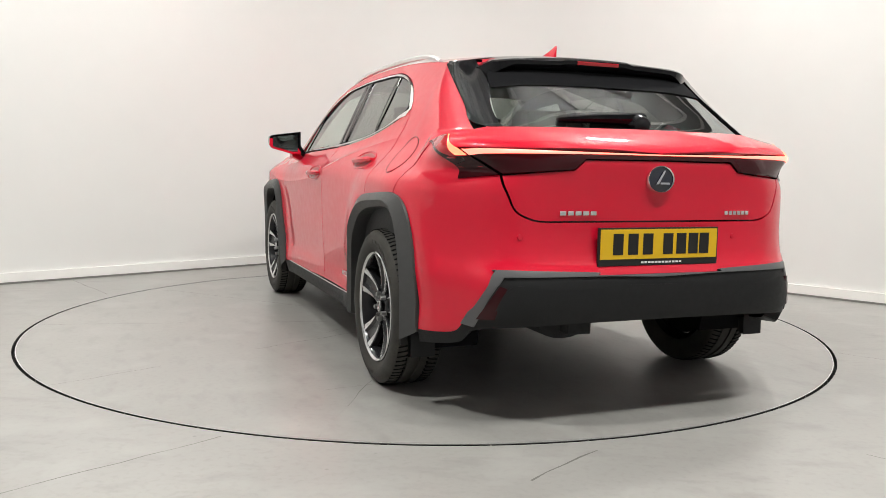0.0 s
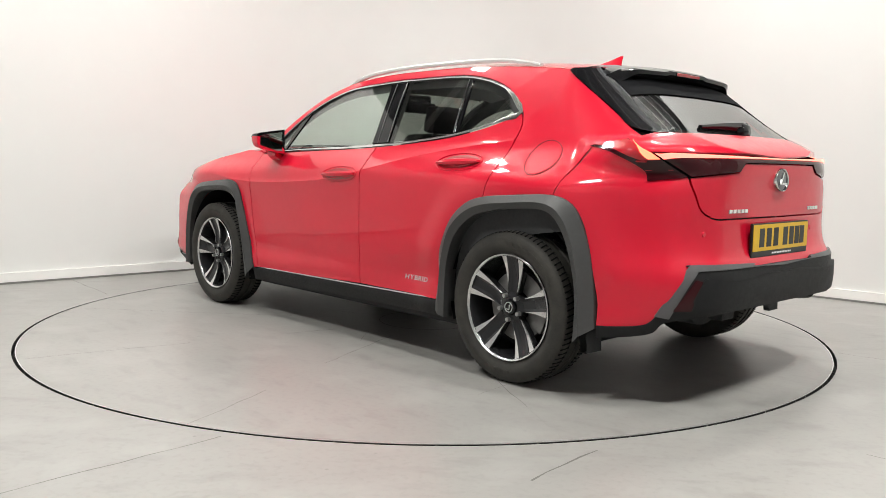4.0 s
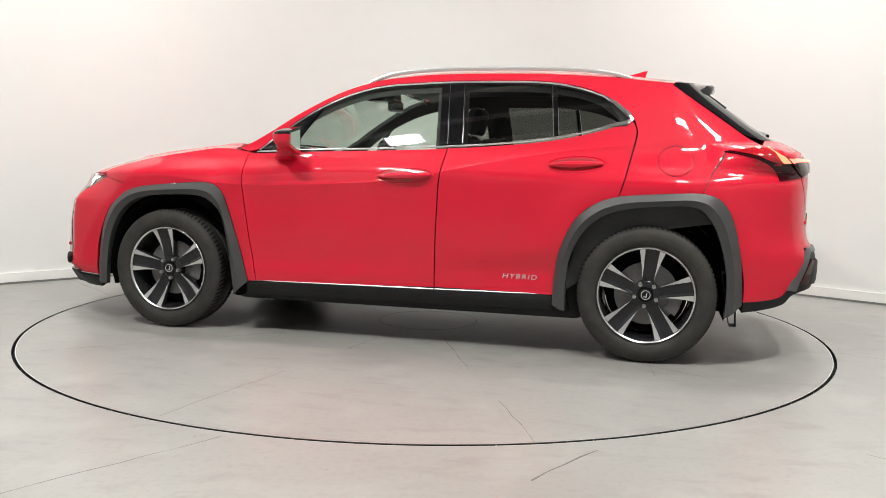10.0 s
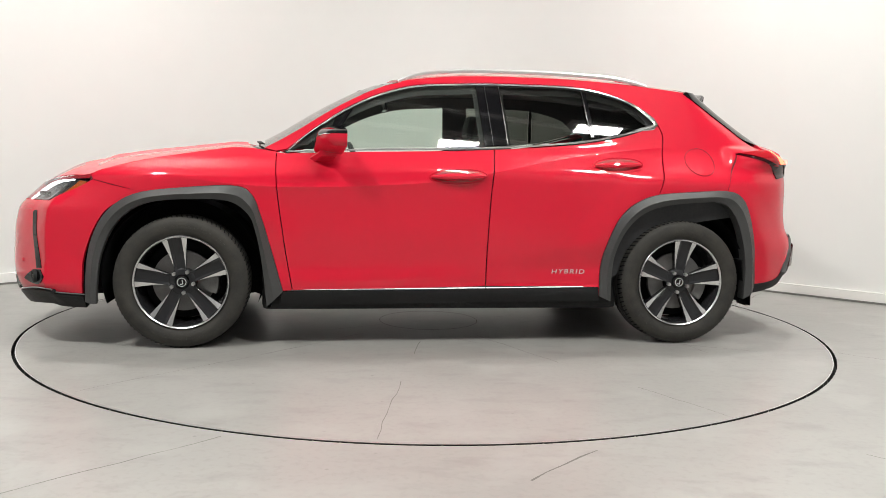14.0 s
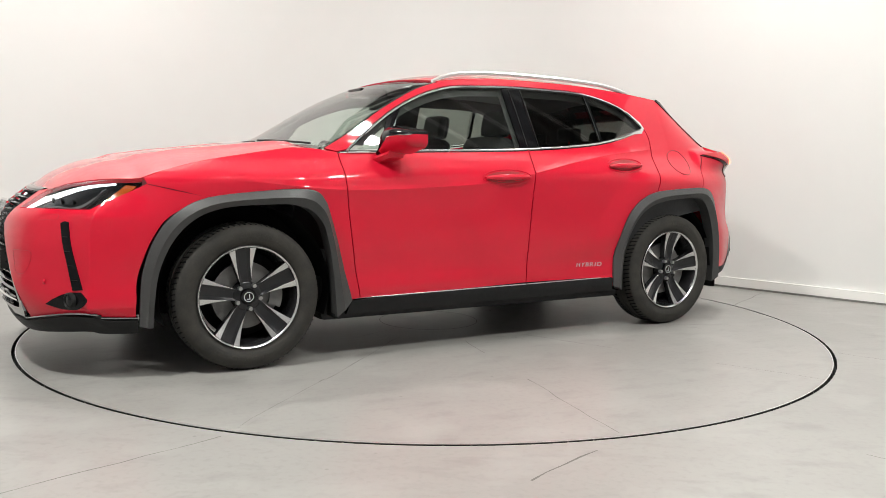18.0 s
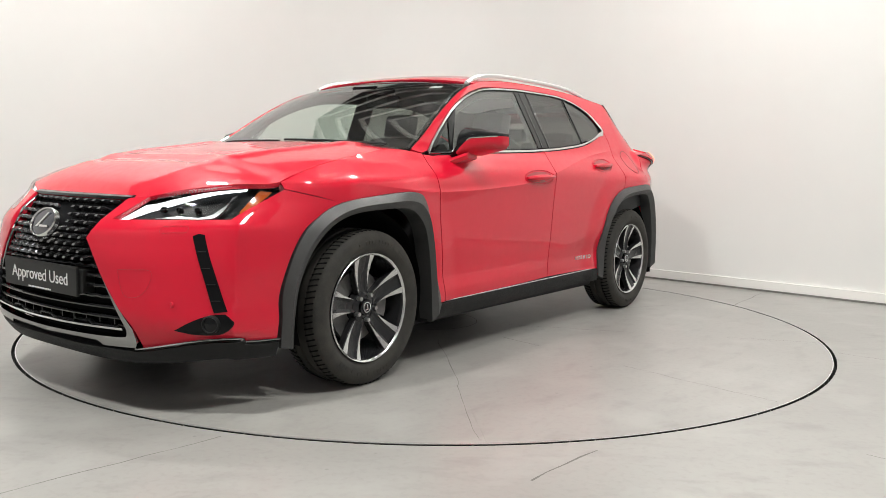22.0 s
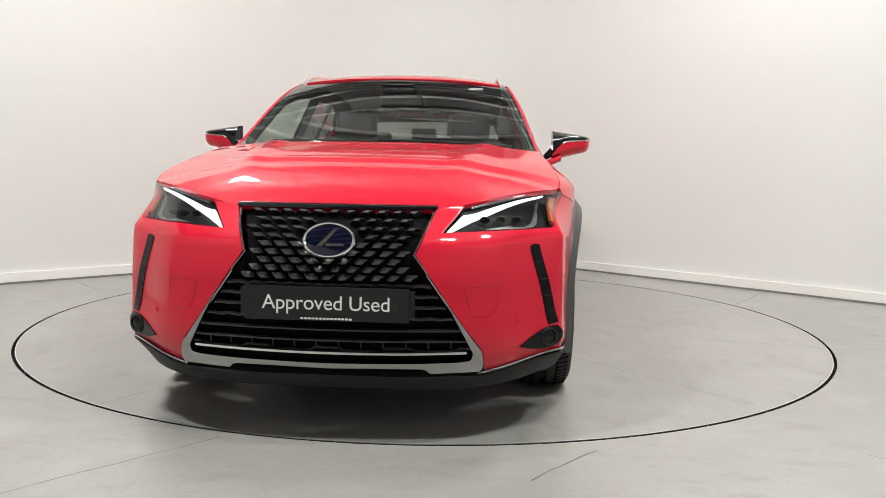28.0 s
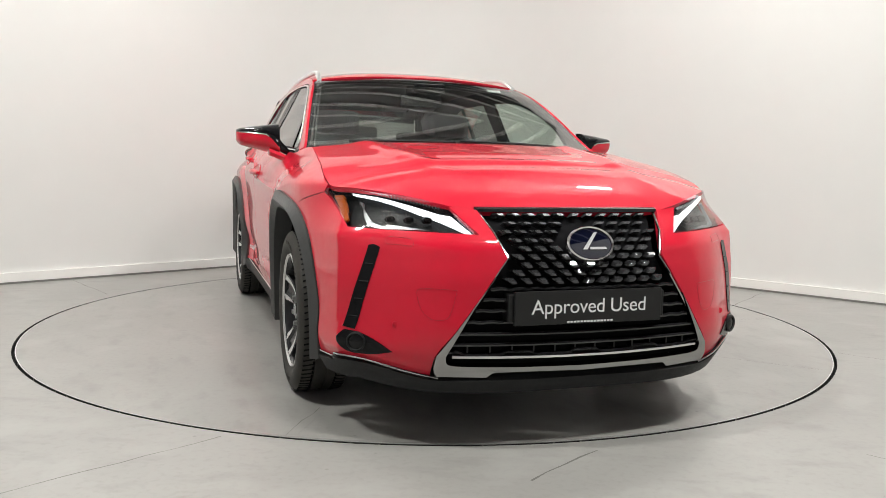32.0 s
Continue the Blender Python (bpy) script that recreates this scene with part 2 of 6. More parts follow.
def shell(poly, fmap, step=0.03, depth=0.012, gap=0.0015, push=0.0, ridge=None):
    """Panel data: the outline filled on the surface fmap(u, v), with edges turned inwards."""
    p = inset(poly, gap)
    nb = len(p)
    lo, hi = p.min(0), p.max(0)
    k = np.maximum(((hi - lo) / step).astype(int), 1)
    gx = lo[0] + (hi[0] - lo[0]) * (np.arange(k[0]) + 0.5) / k[0]
    gy = lo[1] + (hi[1] - lo[1]) * (np.arange(k[1]) + 0.5) / k[1]
    g = np.stack(np.meshgrid(gx, gy), -1).reshape(-1, 2)
    if ridge is not None:
        g = g[np.abs(g[:, 1] - ridge(g[:, 0])) > step * 0.45]
        rx_ = np.arange(lo[0], hi[0], 0.012)
        g = np.concatenate([g] + [np.stack([rx_, ridge(rx_) + d], 1) for d in (-0.0016, 0.0016)])
    a, b = p, np.roll(p, -1, 0)
    inside = np.zeros(len(g), bool)
    near = np.full(len(g), 9.0)
    for (ax, ay), (bx, by) in zip(a, b):
        c = (ay > g[:, 1]) != (by > g[:, 1])
        xi = ax + (g[:, 1] - ay) * (bx - ax) / (by - ay if by != ay else 1e-12)
        inside ^= c & (g[:, 0] < xi)
        e = np.array((bx - ax, by - ay))
        t = np.clip(((g - (ax, ay)) @ e) / max(e @ e, 1e-12), 0, 1)
        near = np.minimum(near, np.hypot(*(g - (ax, ay) - t[:, None] * e).T))
    g = g[inside & (near > (step * 0.35 if ridge is None else 0.003))]
    pts = [Vector(q) for q in np.concatenate([p, g])]
    ov, oe, of, _, _, _ = geometry.delaunay_2d_cdt(pts, [(i, (i + 1) % nb) for i in range(nb)], [], 1, 1e-7)
    uv = np.array([tuple(v) for v in ov])
    faces = []
    for f in of:
        q = [uv[i] for i in f]
        ar = sum(q[i][0] * q[(i + 1) % len(q)][1] - q[(i + 1) % len(q)][0] * q[i][1] for i in range(len(q)))
        faces.append(list(f) if ar > 0 else list(f)[::-1])
    half = {}
    for f in faces:
        for i in range(len(f)):
            half[(f[i], f[(i + 1) % len(f)])] = 1
    rim = [e for e in half if (e[1], e[0]) not in half]
    u, v = uv[:, 0], uv[:, 1]
    P = np.stack(np.broadcast_arrays(*fmap(u, v)), 1)
    h = 1e-3
    du = np.stack(np.broadcast_arrays(*fmap(u + h, v)), 1) - np.stack(np.broadcast_arrays(*fmap(u - h, v)), 1)
    dv = np.stack(np.broadcast_arrays(*fmap(u, v + h)), 1) - np.stack(np.broadcast_arrays(*fmap(u, v - h)), 1)
    N = np.cross(du, dv)
    N /= np.maximum(np.linalg.norm(N, axis=1, keepdims=True), 1e-12)
    return P + N * push, N, faces, rim, depth


def flipped(data):
    P, N, faces, rim, depth = data
    k = np.array([1, -1, 1])
    return P * k, N * k, [f[::-1] for f in faces], [(b, a) for a, b in rim], depth


def turned(data):
    """The same panel facing the other way."""
    P, N, faces, rim, depth = data
    return P, -N, [f[::-1] for f in faces], [(b, a) for a, b in rim], depth


def shell_mesh(name, data):
    P, N, faces, rim, depth = data
    verts, fs, nor = list(P), list(faces), []
    for f in faces:
        nor += [N[i] for i in f]
    if depth:
        low = {}
        for a, _ in rim:
            low[a] = len(verts)
            verts.append(P[a] - N[a] * depth)
        for a, b in rim:
            if a in low and b in low:
                q = [b, a, low[a], low[b]]
                fs.append(q)
                n = np.cross(verts[q[1]] - verts[q[0]], verts[q[2]] - verts[q[0]])
                n = n / max(np.linalg.norm(n), 1e-12)
                nor += [n] * 4
    return mesh_of(name, verts, fs, nor)


def panel(name, poly, fmap, mat, parent, label="", both=True, out=1, **kw):
    """Left panel, and its mirror image on the other side. Returns both objects."""
    d = shell(poly, fmap, **kw)
    if out < 0:
        P, N, faces, rim, depth = d
        push = kw.get("push", 0.0)
        d = turned((P - 2 * N * push, N, faces, rim, depth))
    par = parent if isinstance(parent, (list, tuple)) else (parent, parent)
    a = add(name, shell_mesh(name, d), mat, par[0], label)
    if not both:
        return a
    return a, add(name, shell_mesh(name, flipped(d)), mat, par[1], label)


def loft(name, rows, mat, parent=None, label="", close_u=False, close_v=False, smooth=True, cap=False, sharp=0.6):
    """Skin over rows of equal length."""
    n, m = len(rows), len(rows[0])
    verts = [tuple(q) for r in rows for q in r]
    faces = []
    for i in range(n if close_v else n - 1):
        for j in range(m if close_u else m - 1):
            a, b = i * m + j, i * m + (j + 1) % m
            c, d = ((i + 1) % n) * m + (j + 1) % m, ((i + 1) % n) * m + j
            faces.append((a, b, c, d))
    if cap:
        faces += [tuple(range(m))[::-1], tuple(range((n - 1) * m, n * m))]
    bm = bmesh.new()
    me = mesh_of(name, verts, faces, smooth=smooth)
    bm.from_mesh(me)
    bmesh.ops.recalc_face_normals(bm, faces=bm.faces[:])
    for e in bm.edges:
        if len(e.link_faces) == 2 and e.calc_face_angle(0) > sharp:
            e.smooth = False
    bm.to_mesh(me)
    bm.free()
    return add(name, me, mat, parent, label)


def mirror_part(ob, parent=None):
    me = ob.data.copy()
    me.transform(Matrix.Diagonal((1, -1, 1, 1)))
    me.flip_normals()
    o = new(ob.name.split(".")[0], me)
    o.parent = parent or ob.parent
    if ob.get("label"):
        tagged(o, ob["label"])
    return o


def tube(name, pts, r, mat, parent=None, label="", sides=8, closed=False):
    """A round bar along a path."""
    p = [Vector(q) for q in pts]
    rows = []
    for i, q in enumerate(p):
        a, b = (p[i - 1], p[(i + 1) % len(p)]) if closed else (p[max(i - 1, 0)], p[min(i + 1, len(p) - 1)])
        t = (b - a).normalized()
        s = t.cross(Vector((0, 0, 1)))
        s = s.normalized() if s.length > 1e-4 else Vector((1, 0, 0))
        w = s.cross(t)
        rr = r(i / (len(p) - 1)) if callable(r) else r
        rows.append([q + (s * math.cos(k * math.tau / sides) + w * math.sin(k * math.tau / sides)) * rr for k in range(sides)])
    return loft(name, rows, mat, parent, label, close_u=True, close_v=closed, cap=not closed)


# ---- the studio: two pale walls meeting in a rounded corner, plain walls behind the camera ----
LEFT = Vector((-0.752, -0.659, 0))
RIGHT = Vector((0.741, -0.672, 0))
CORNER = Vector((-0.03, 3.87, 0))
WALL_H = 3.5
TABLE_R = 2.266


def wall_path():
    """Plan of the back walls from end to end, with the rounded corner."""
    r, span = 1.5, 8.0
    pts = [CORNER + LEFT * (span * k / 8) for k in range(8, 1, -1)]
    a, b = CORNER + LEFT * r, CORNER + RIGHT * r
    for k in range(13):
        s = k / 12
        pts.append(a * (1 - s) ** 2 + CORNER * 2 * s * (1 - s) + b * s * s)
    return pts + [CORNER + RIGHT * (span * k / 8) for k in range(2, 9)]


def strip(pts, z0, z1, inner, outer):
    """A wall of even thickness along a plan, as rows for a loft; the room lies to its right-hand side."""
    rows = []
    for i, q in enumerate(pts):
        a, b = pts[max(i - 1, 0)], pts[min(i + 1, len(pts) - 1)]
        t = (b - a).normalized()
        n = Vector((t.y, -t.x, 0))
        rows.append([q + n * o + Vector((0, 0, z)) for o, z in ((inner, z0), (inner, z1), (outer, z1), (outer, z0))])
    return rows


def studio():
    pts = wall_path()
    w = loft("wall_north", strip(pts, 0, WALL_H, 0, -0.12), WALL_PAINT, close_u=True, cap=True)
    tagged(w, "pale off-white painted wall with a rounded corner", "wall", kind="structure")
    s = loft("baseboard", strip(pts, 0.016, 0.085, 0.022, 0.001), SKIRT, close_u=True, cap=True)
    tagged(s, "low white skirting board along the studio wall", "skirting", kind="structure")
    # grey strip that stands in for the shade below the skirting
    g = loft("trim", strip(pts, 0.001, 0.0155, 0.019, 0.002), GAP_SHADE, close_u=True, cap=True)
    tagged(g, "grey strip painted as the shade under the skirting board", "gap", kind="structure")
    end_l, end_r, back = pts[0], pts[-1], Vector((0, -7.4, 0))
    # walls added out of view; their grey is set for bounced fill
    for name, a, b in (("wall_south_west", back, end_l), ("wall_south_east", end_r, back)):
        o = loft(name, strip([a + (b - a) * (k / 4) for k in range(5)], 0, WALL_H, 0, -0.12), HALL_WALL, close_u=True, cap=True)
        tagged(o, "plain grey wall added out of view, toned for bounced light", "wall", kind="structure")
    # dark arched roof with ribs over the studio
    rows = []
    for i in range(49):
        x = -8 + 16 * i / 48
        z = 6.2 - 0.035 * x * x
        rows.append([(x, y, z + (0.05 if i % 2 else 0)) for y in (-9, -3, 3, 7)])
    c = loft("ceiling", rows, ROOF_METAL, smooth=False)
    tagged(c, "dark ribbed metal roof above the studio", "ceiling", kind="structure")
    bm = bmesh.new()
    for y in np.arange(-8.0, 6.6, 0.75):
        for i in range(24):
            xa, xb = -8 + 16 * i / 24, -8 + 16 * (i + 1) / 24
            za, zb = 6.12 - 0.035 * xa * xa, 6.12 - 0.035 * xb * xb
            v = [bm.verts.new(p) for p in ((xa, y - .04, za), (xa, y + .04, za), (xb, y + .04, zb), (xb, y - .04, zb), (xa, y - .04, za - .12), (xa, y + .04, za - .12), (xb, y + .04, zb - .12), (xb, y - .04, zb - .12))]
            for f in ((4, 5, 6, 7), (0, 4, 7, 3), (1, 2, 6, 5)):
                bm.faces.new([v[k] for k in f])
    tagged(part("roof_beam", bm, SKIRT), "pale curved beams carrying the roof", "beam", kind="structure")
    # gable ends close the space above the walls
    for name, y in (("wall_gable_north", 6.9), ("wall_gable_south", -8.9)):
        bm = bmesh.new()
        box(bm, -8, 8, y - 0.05, y + 0.05, 0, 6.3)
        tagged(part(name, bm, ROOF_METAL), "dark gable wall of the hall", "wall", kind="structure")
    for name, x in (("wall_side_west", -7.9), ("wall_side_east", 7.9)):
        bm = bmesh.new()
        box(bm, x - 0.05, x + 0.05, -8.8, 6.8, 0, 4.2)
        tagged(part(name, bm, ROOF_METAL), "dark side wall of the hall", "wall", kind="structure")
    for x, y, share in LAMPS:
        bm = bmesh.new()
        box(bm, -0.33, 0.33, -0.16, 0.16, 0.0, 0.07, 0.01)
        lamp = part("ceiling_light", bm, SKIRT)
        lamp.location = (x, y, LAMP_Z)
        tagged(lamp, "white panel lamp, unseen under the roof; rear pair added for the walls", "lamp", "studio lamps")
        bm = bmesh.new()
        box(bm, -0.25, 0.25, -0.11, 0.11, -0.012, -0.004)
        part("diffuser", bm, LAMP_GLOW, lamp, "glowing white diffuser")
        # upward panels added out of view, only to brighten the roof
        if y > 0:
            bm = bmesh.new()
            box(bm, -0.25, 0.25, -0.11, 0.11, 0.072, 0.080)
            part("roof_fill_panel", bm, ROOF_FILL, lamp, "added upward glow that lights the roof")
        for dx in (-0.25, 0.25):
            tube("cable", [(dx, 0, 0.065), (dx, 0, 6.2 - 0.035 * (x + dx) ** 2 - LAMP_Z - 0.02)], 0.004, EDGE_CABLE_GREY, lamp, sides=5)


def ring(bm, r0, r1, z, n=160, a0=0.0, a1=math.tau, steps=1):
    rows = []
    full = abs(a1 - a0 - math.tau) < 1e-6
    for k in range(n if full else n + 1):
        a = a0 + (a1 - a0) * k / n
        rows.append([bm.verts.new((math.cos(a) * r, math.sin(a) * r, z)) for r in (r0, r1)])
    for k in range(n):
        p, q = rows[k], rows[(k + 1) % len(rows)]
        bm.faces.new((p[0], p[1], q[1], q[0]))


def ground():
    bm = bmesh.new()
    R0 = TABLE_R + 0.008
    n = 192
    inner = [bm.verts.new((math.cos(k * math.tau / n) * R0, math.sin(k * math.tau / n) * R0, 0)) for k in range(n)]
    outer = []
    for k in range(n):
        a = k * math.tau / n
        c, s = math.cos(a), math.sin(a)
        m = 8.2 / max(abs(c), abs(s))
        outer.append(bm.verts.new((c * m, s * m - 1, 0)))
    for k in range(n):
        j = (k + 1) % n
        bm.faces.new((inner[k], outer[k], outer[j], inner[j]))
    tagged(part("floor", bm, FLOOR), "grey painted concrete floor with fine cracks", "floor", kind="structure")
    bm = bmesh.new()
    ring(bm, TABLE_R - 0.05, TABLE_R + 0.02, -0.045)
    rim = [[bm.verts.new((math.cos(k * math.tau / n) * (R0 + 0.0005), math.sin(k * math.tau / n) * (R0 + 0.0005), z)) for z in (-0.046, -0.001)] for k in range(n)]
    for k in range(n):
        a, b = rim[k], rim[(k + 1) % n]
        bm.faces.new((a[0], a[1], b[1], b[0]))
    tagged(part("floor_pit", bm, GROOVE_SHADE), "gap round the turntable, blackened to stand for its shade", "gap", kind="structure")


def crack(bm, a, b, w, z, seed, wob=0.012):
    """A thin jagged joint line lying on the floor."""
    rnd = random.Random(seed)
    a, b = Vector(a), Vector(b)
    t = (b - a).normalized()
    s = Vector((-t.y, t.x))
    n = max(4, int((b - a).length / 0.09))
    prev = None
    for k in range(n + 1):
        q = a + (b - a) * (k / n) + s * rnd.uniform(-wob, wob) * 0.5
        ww = w * rnd.uniform(0.35, 1.2)
        cur = (bm.verts.new((*(q + s * ww), z)), bm.verts.new((*(q - s * ww), z)))
        if prev:
            bm.faces.new((prev[0], prev[1], cur[1], cur[0]))
        prev = cur


def floor_marks():
    bm = bmesh.new()
    for i, (a, b, w) in enumerate((((-1.6, -3.12), (-0.71, -2.21), 0.0022), ((0.32, -2.57), (0.58, -2.29), 0.0045), ((2.17, -0.74), (3.2, -1.6), 0.002),
                                   ((-2.75, 1.37), (-2.26, 0.76), 0.003), ((2.60, 1.33), (2.17, 0.75), 0.003), ((1.5, -2.3), (2.1, -2.9), 0.0015), ((-1.9, -1.4), (-2.9, -1.95), 0.0016))):
        crack(bm, a, b, w, 0.0006, i)
    tagged(part("floor_crack", bm, CRACK), "thin dark cracks in the painted floor", "crack", kind="stuff")


def edge_band(r, n):
    """The upright outer face of the turntable's edge."""
    bm = bmesh.new()
    rows = [[bm.verts.new((math.cos(k * math.tau / n) * r, math.sin(k * math.tau / n) * r, z)) for z in (-0.040, -0.0015)] for k in range(n)]
    for k in range(n):
        a, b = rows[k], rows[(k + 1) % n]
        bm.faces.new((a[0], b[0], b[1], a[1]))
    return bm


def turntable():
    t = tagged(new("turntable"), "round grey-painted turntable set flush in the floor", "turntable")
    # plates between radial joints, and a round hub plate
    cuts = [-137, -102, -66, -30, 6, 43, 79, 115, 151, 187, 223]
    for i in range(10):
        a0, a1 = radians(cuts[i]), radians(cuts[i + 1])
        bm = bmesh.new()
        ring(bm, 0.30, TABLE_R - 0.008, 0, 28, a0 + 0.0001, a1 - 0.0001)
        ret = bmesh.ops.extrude_face_region(bm, geom=bm.faces[:])
        bmesh.ops.translate(bm, verts=[v for v in ret["geom"] if isinstance(v, bmesh.types.BMVert)], vec=(0, 0, -0.04))
        bmesh.ops.recalc_face_normals(bm, faces=bm.faces[:])
        part("plate", bm, FLOOR, t)
    bm = bmesh.new()
    bmesh.ops.create_cone(bm, cap_ends=True, segments=64, radius1=0.296, radius2=0.296, depth=0.04, matrix=Matrix.Translation((0, 0, -0.02)))
    part("hub_plate", bm, FLOOR, t)
    lines = []
    for a, r0, r1 in ((-65.6, 0.5, 1.24), (-65.0, 1.75, 2.25), (-137.0, 0.55, 1.50), (-137.6, 1.50, 2.20), (-101, 0.62, 0.92), (-101.5, 1.45, 2.22), (-30, 1.45, 1.85), (150, 1.9, 2.24), (12, 0.31, 0.55), (205, 0.31, 0.62)):
        lines.append(((math.cos(radians(a)) * r0, math.sin(radians(a)) * r0), (math.cos(radians(a)) * r1, math.sin(radians(a)) * r1), 0.0015, 0.012))
    lines += [((0.05, -0.5), (0.22, -0.70), 0.0010, 0.012), ((1.35, -0.96), (1.32, -0.74), 0.0010, 0.012)]
    for i, (a, b, w, wob) in enumerate(lines):
        bm = bmesh.new()
        crack(bm, a, b, w, 0.0006, 20 + i, wob)
        part("joint_line", bm, CRACK, t, "dark dirty joint line")
    # thin pale ring just inside the table's rim
    bm = bmesh.new()
    ring(bm, TABLE_R - 0.0125, TABLE_R - 0.008, 0.0008)
    part("edge_ring", bm, SATIN, t, "thin pale ring along the edge")
    bm = bmesh.new()
    bmesh.ops.create_cone(bm, cap_ends=True, segments=96, radius1=TABLE_R - 0.03, radius2=TABLE_R - 0.03, depth=0.02, matrix=Matrix.Translation((0, 0, -0.05)))
    part("deck", bm, GROOVE_SHADE, t)
    # black band over the plate sides, so the gap looks fully shaded
    n, re = 160, TABLE_R - 0.0076
    part("edge_band", edge_band(re, n), GROOVE_SHADE, t, "outer edge of the turntable, blackened as gap shade")
    bm = bmesh.new()
    ring(bm, 0.2955, 0.3005, 0.0006, 72)
    part("joint_line", bm, CRACK, t, "dark dirty joint line")
    return t


studio()
ground()
floor_marks()
TABLE = turntable()

# ---- the car: x forward, y to its left, z up, origin under the middle of the wheelbase ----
CAR = tagged(new("car"), "red crossover car with black arches and dark alloy wheels", "car")
WIDTH = hermite((0.20, 0.27, 0.34, 0.42, 0.55, 0.70, 0.85, 0.92, 0.97, 1.03, 1.10, 1.20, 1.30, 1.40, 1.48),
                (0.825, 0.852, 0.860, 0.853, 0.862, 0.868, 0.872, 0.862, 0.832, 0.786, 0.752, 0.706, 0.656, 0.598, 0.545))
HIGH = hermite((-1.9, -1.43, -1.0, 0.0, 0.4, 0.8, 1.3), (0.93, 0.965, 0.985, 1.0, 0.992, 0.962, 0.925))
NOSE = hermite((0.16, 0.22, 0.29, 0.36, 0.50, 0.63, 0.70, 0.74, 0.80, 0.85, 0.90, 0.96), (2.17, 2.225, 2.263, 2.283, 2.290, 2.284, 2.262, 2.222, 2.148, 2.112, 2.050, 1.86))
NOSE_M = hermite((0.20, 0.30, 0.40, 0.55, 0.70, 1.0), (3.9, 3.9, 3.75, 3.35, 3.1, 3.2))
TAIL = hermite((0.20, 0.30, 0.45, 0.56, 0.61, 0.68, 0.75, 0.90, 0.97, 1.02, 1.07, 1.10, 1.13, 1.25, 1.35, 1.42, 1.48), (-2.02, -2.09, -2.148, -2.138, -2.112, -2.098, -2.095, -2.100, -2.108, -2.090, -2.015, -1.950, -1.900, -1.735, -1.600, -1.505, -1.42))
TAIL_M = hermite((0.2, 0.5, 0.62, 0.85, 1.0, 1.12, 1.25, 1.5), (6.6, 6.4, 5.9, 5.5, 5.0, 5.4, 4.5, 3.6))
XF, XR = 1.30, -1.40


def width(x, z):
    """Half-width before the corners round off."""
    k = np.clip((z - 0.86) / 0.12, 0, 1)
    k = k * k * (3 - 2 * k)
    return WIDTH(z) * (1 + (HIGH(np.clip(x, XR, XF)) - 1) * k)


def side_y(x, z):
    x, z = np.broadcast_arrays(np.asarray(x, float), np.asarray(z, float))
    w = width(x, z)
    e = np.clip((x - XF) / np.maximum(NOSE(z) - XF, 0.05), 0, 0.9999)
    q = (1 - e ** 2.5) ** (1 / NOSE_M(z))
    g = np.clip((x - XR) / np.minimum(TAIL(z) - XR, -0.05), 0, 0.9999)
    r = (1 - g ** 2.0) ** (1 / TAIL_M(z))
    return w * q * r + creases(x, z) + tail_fin(x, z)


CREASE = hermite((-1.25, -0.85, -0.52, -0.35, 0.0, 0.30, 0.82, 1.30), (1.070, 1.025, 0.968, 0.932, 0.866, 0.842, 0.825, 0.86))
UNDERCUT = hermite((-0.95, -0.60, -0.25, 0.30, 0.80), (0.590, 0.520, 0.450, 0.385, 0.330))


def creases(x, z):
    """Sharp shoulder line, hollow lower door and swollen rear haunch."""
    d = z - CREASE(x)
    k = 0.0115 * np.exp(-np.abs(d) / np.where(d > 0, 0.020, 0.060)) * np.clip((x + 1.35) / 0.3, 0, 1) * np.clip((1.35 - x) / 0.35, 0, 1)
    u = np.clip((UNDERCUT(x) - z) / 0.16, 0, 1)
    u = u * u * (3 - 2 * u) * np.clip((z - 0.27) / 0.06, 0, 1) * (0.006 + 0.012 * np.clip((0.55 - x) / 1.2, 0, 1)) * np.clip((x + 1.2) / 0.2, 0, 1) * np.clip((0.95 - x) / 0.15, 0, 1)
    h = 0
    for cx, amp in ((-1.32, 0.016), (1.32, 0.010)):
        r = np.hypot(x - cx, (z - 0.36) * 0.98)
        s = np.clip((0.66 - r) / 0.15, 0, 1)
        h = h + amp * s * s * (3 - 2 * s)
    return k - u + h


def tail_fin(x, z):
    """The tail lamps stand out of the flank like fins."""
    a = np.clip((-1.56 - x) / 0.09, 0, 1)
    b = np.clip((-1.65 - x) / 0.25, 0, 1)
    g = np.clip((z - 0.925) / 0.105, 0, 1) * np.clip((1.085 - z) / 0.028, 0, 1)
    return (0.028 * a * a * (3 - 2 * a) + 0.082 * b * b * (3 - 2 * b)) * g * g * (3 - 2 * g)


def side(x, z):
    return x, side_y(x, z), z


def fair(x0, x1, z0, z1):
    """An even sheet close to the flank, for glass: cubic along, square up."""
    x, z = [g.ravel() for g in np.meshgrid(np.linspace(x0, x1, 30), np.linspace(z0, z1, 12))]

    def terms(x, z):
        x, z = np.broadcast_arrays(np.asarray(x, float), np.asarray(z, float))
        return np.stack([x * 0 + 1, x, z, x * x, x * z, z * z, x ** 3], -1)
    c = np.linalg.lstsq(terms(x, z), side_y(x, z), rcond=None)[0]
    return lambda x, z: (x, terms(x, z) @ c, z)


def corner_table(L, W, n, m):
    a = np.linspace(0, math.pi / 2, 4001) ** 1.0
    a = (math.pi / 2) * np.linspace(0, 1, 4001) ** 2.5
    x, y = L * np.cos(a) ** (2 / n), W * np.sin(a) ** (2 / m)
    s = np.concatenate([[0], np.cumsum(np.hypot(np.diff(x), np.diff(y)))])
    return a, s


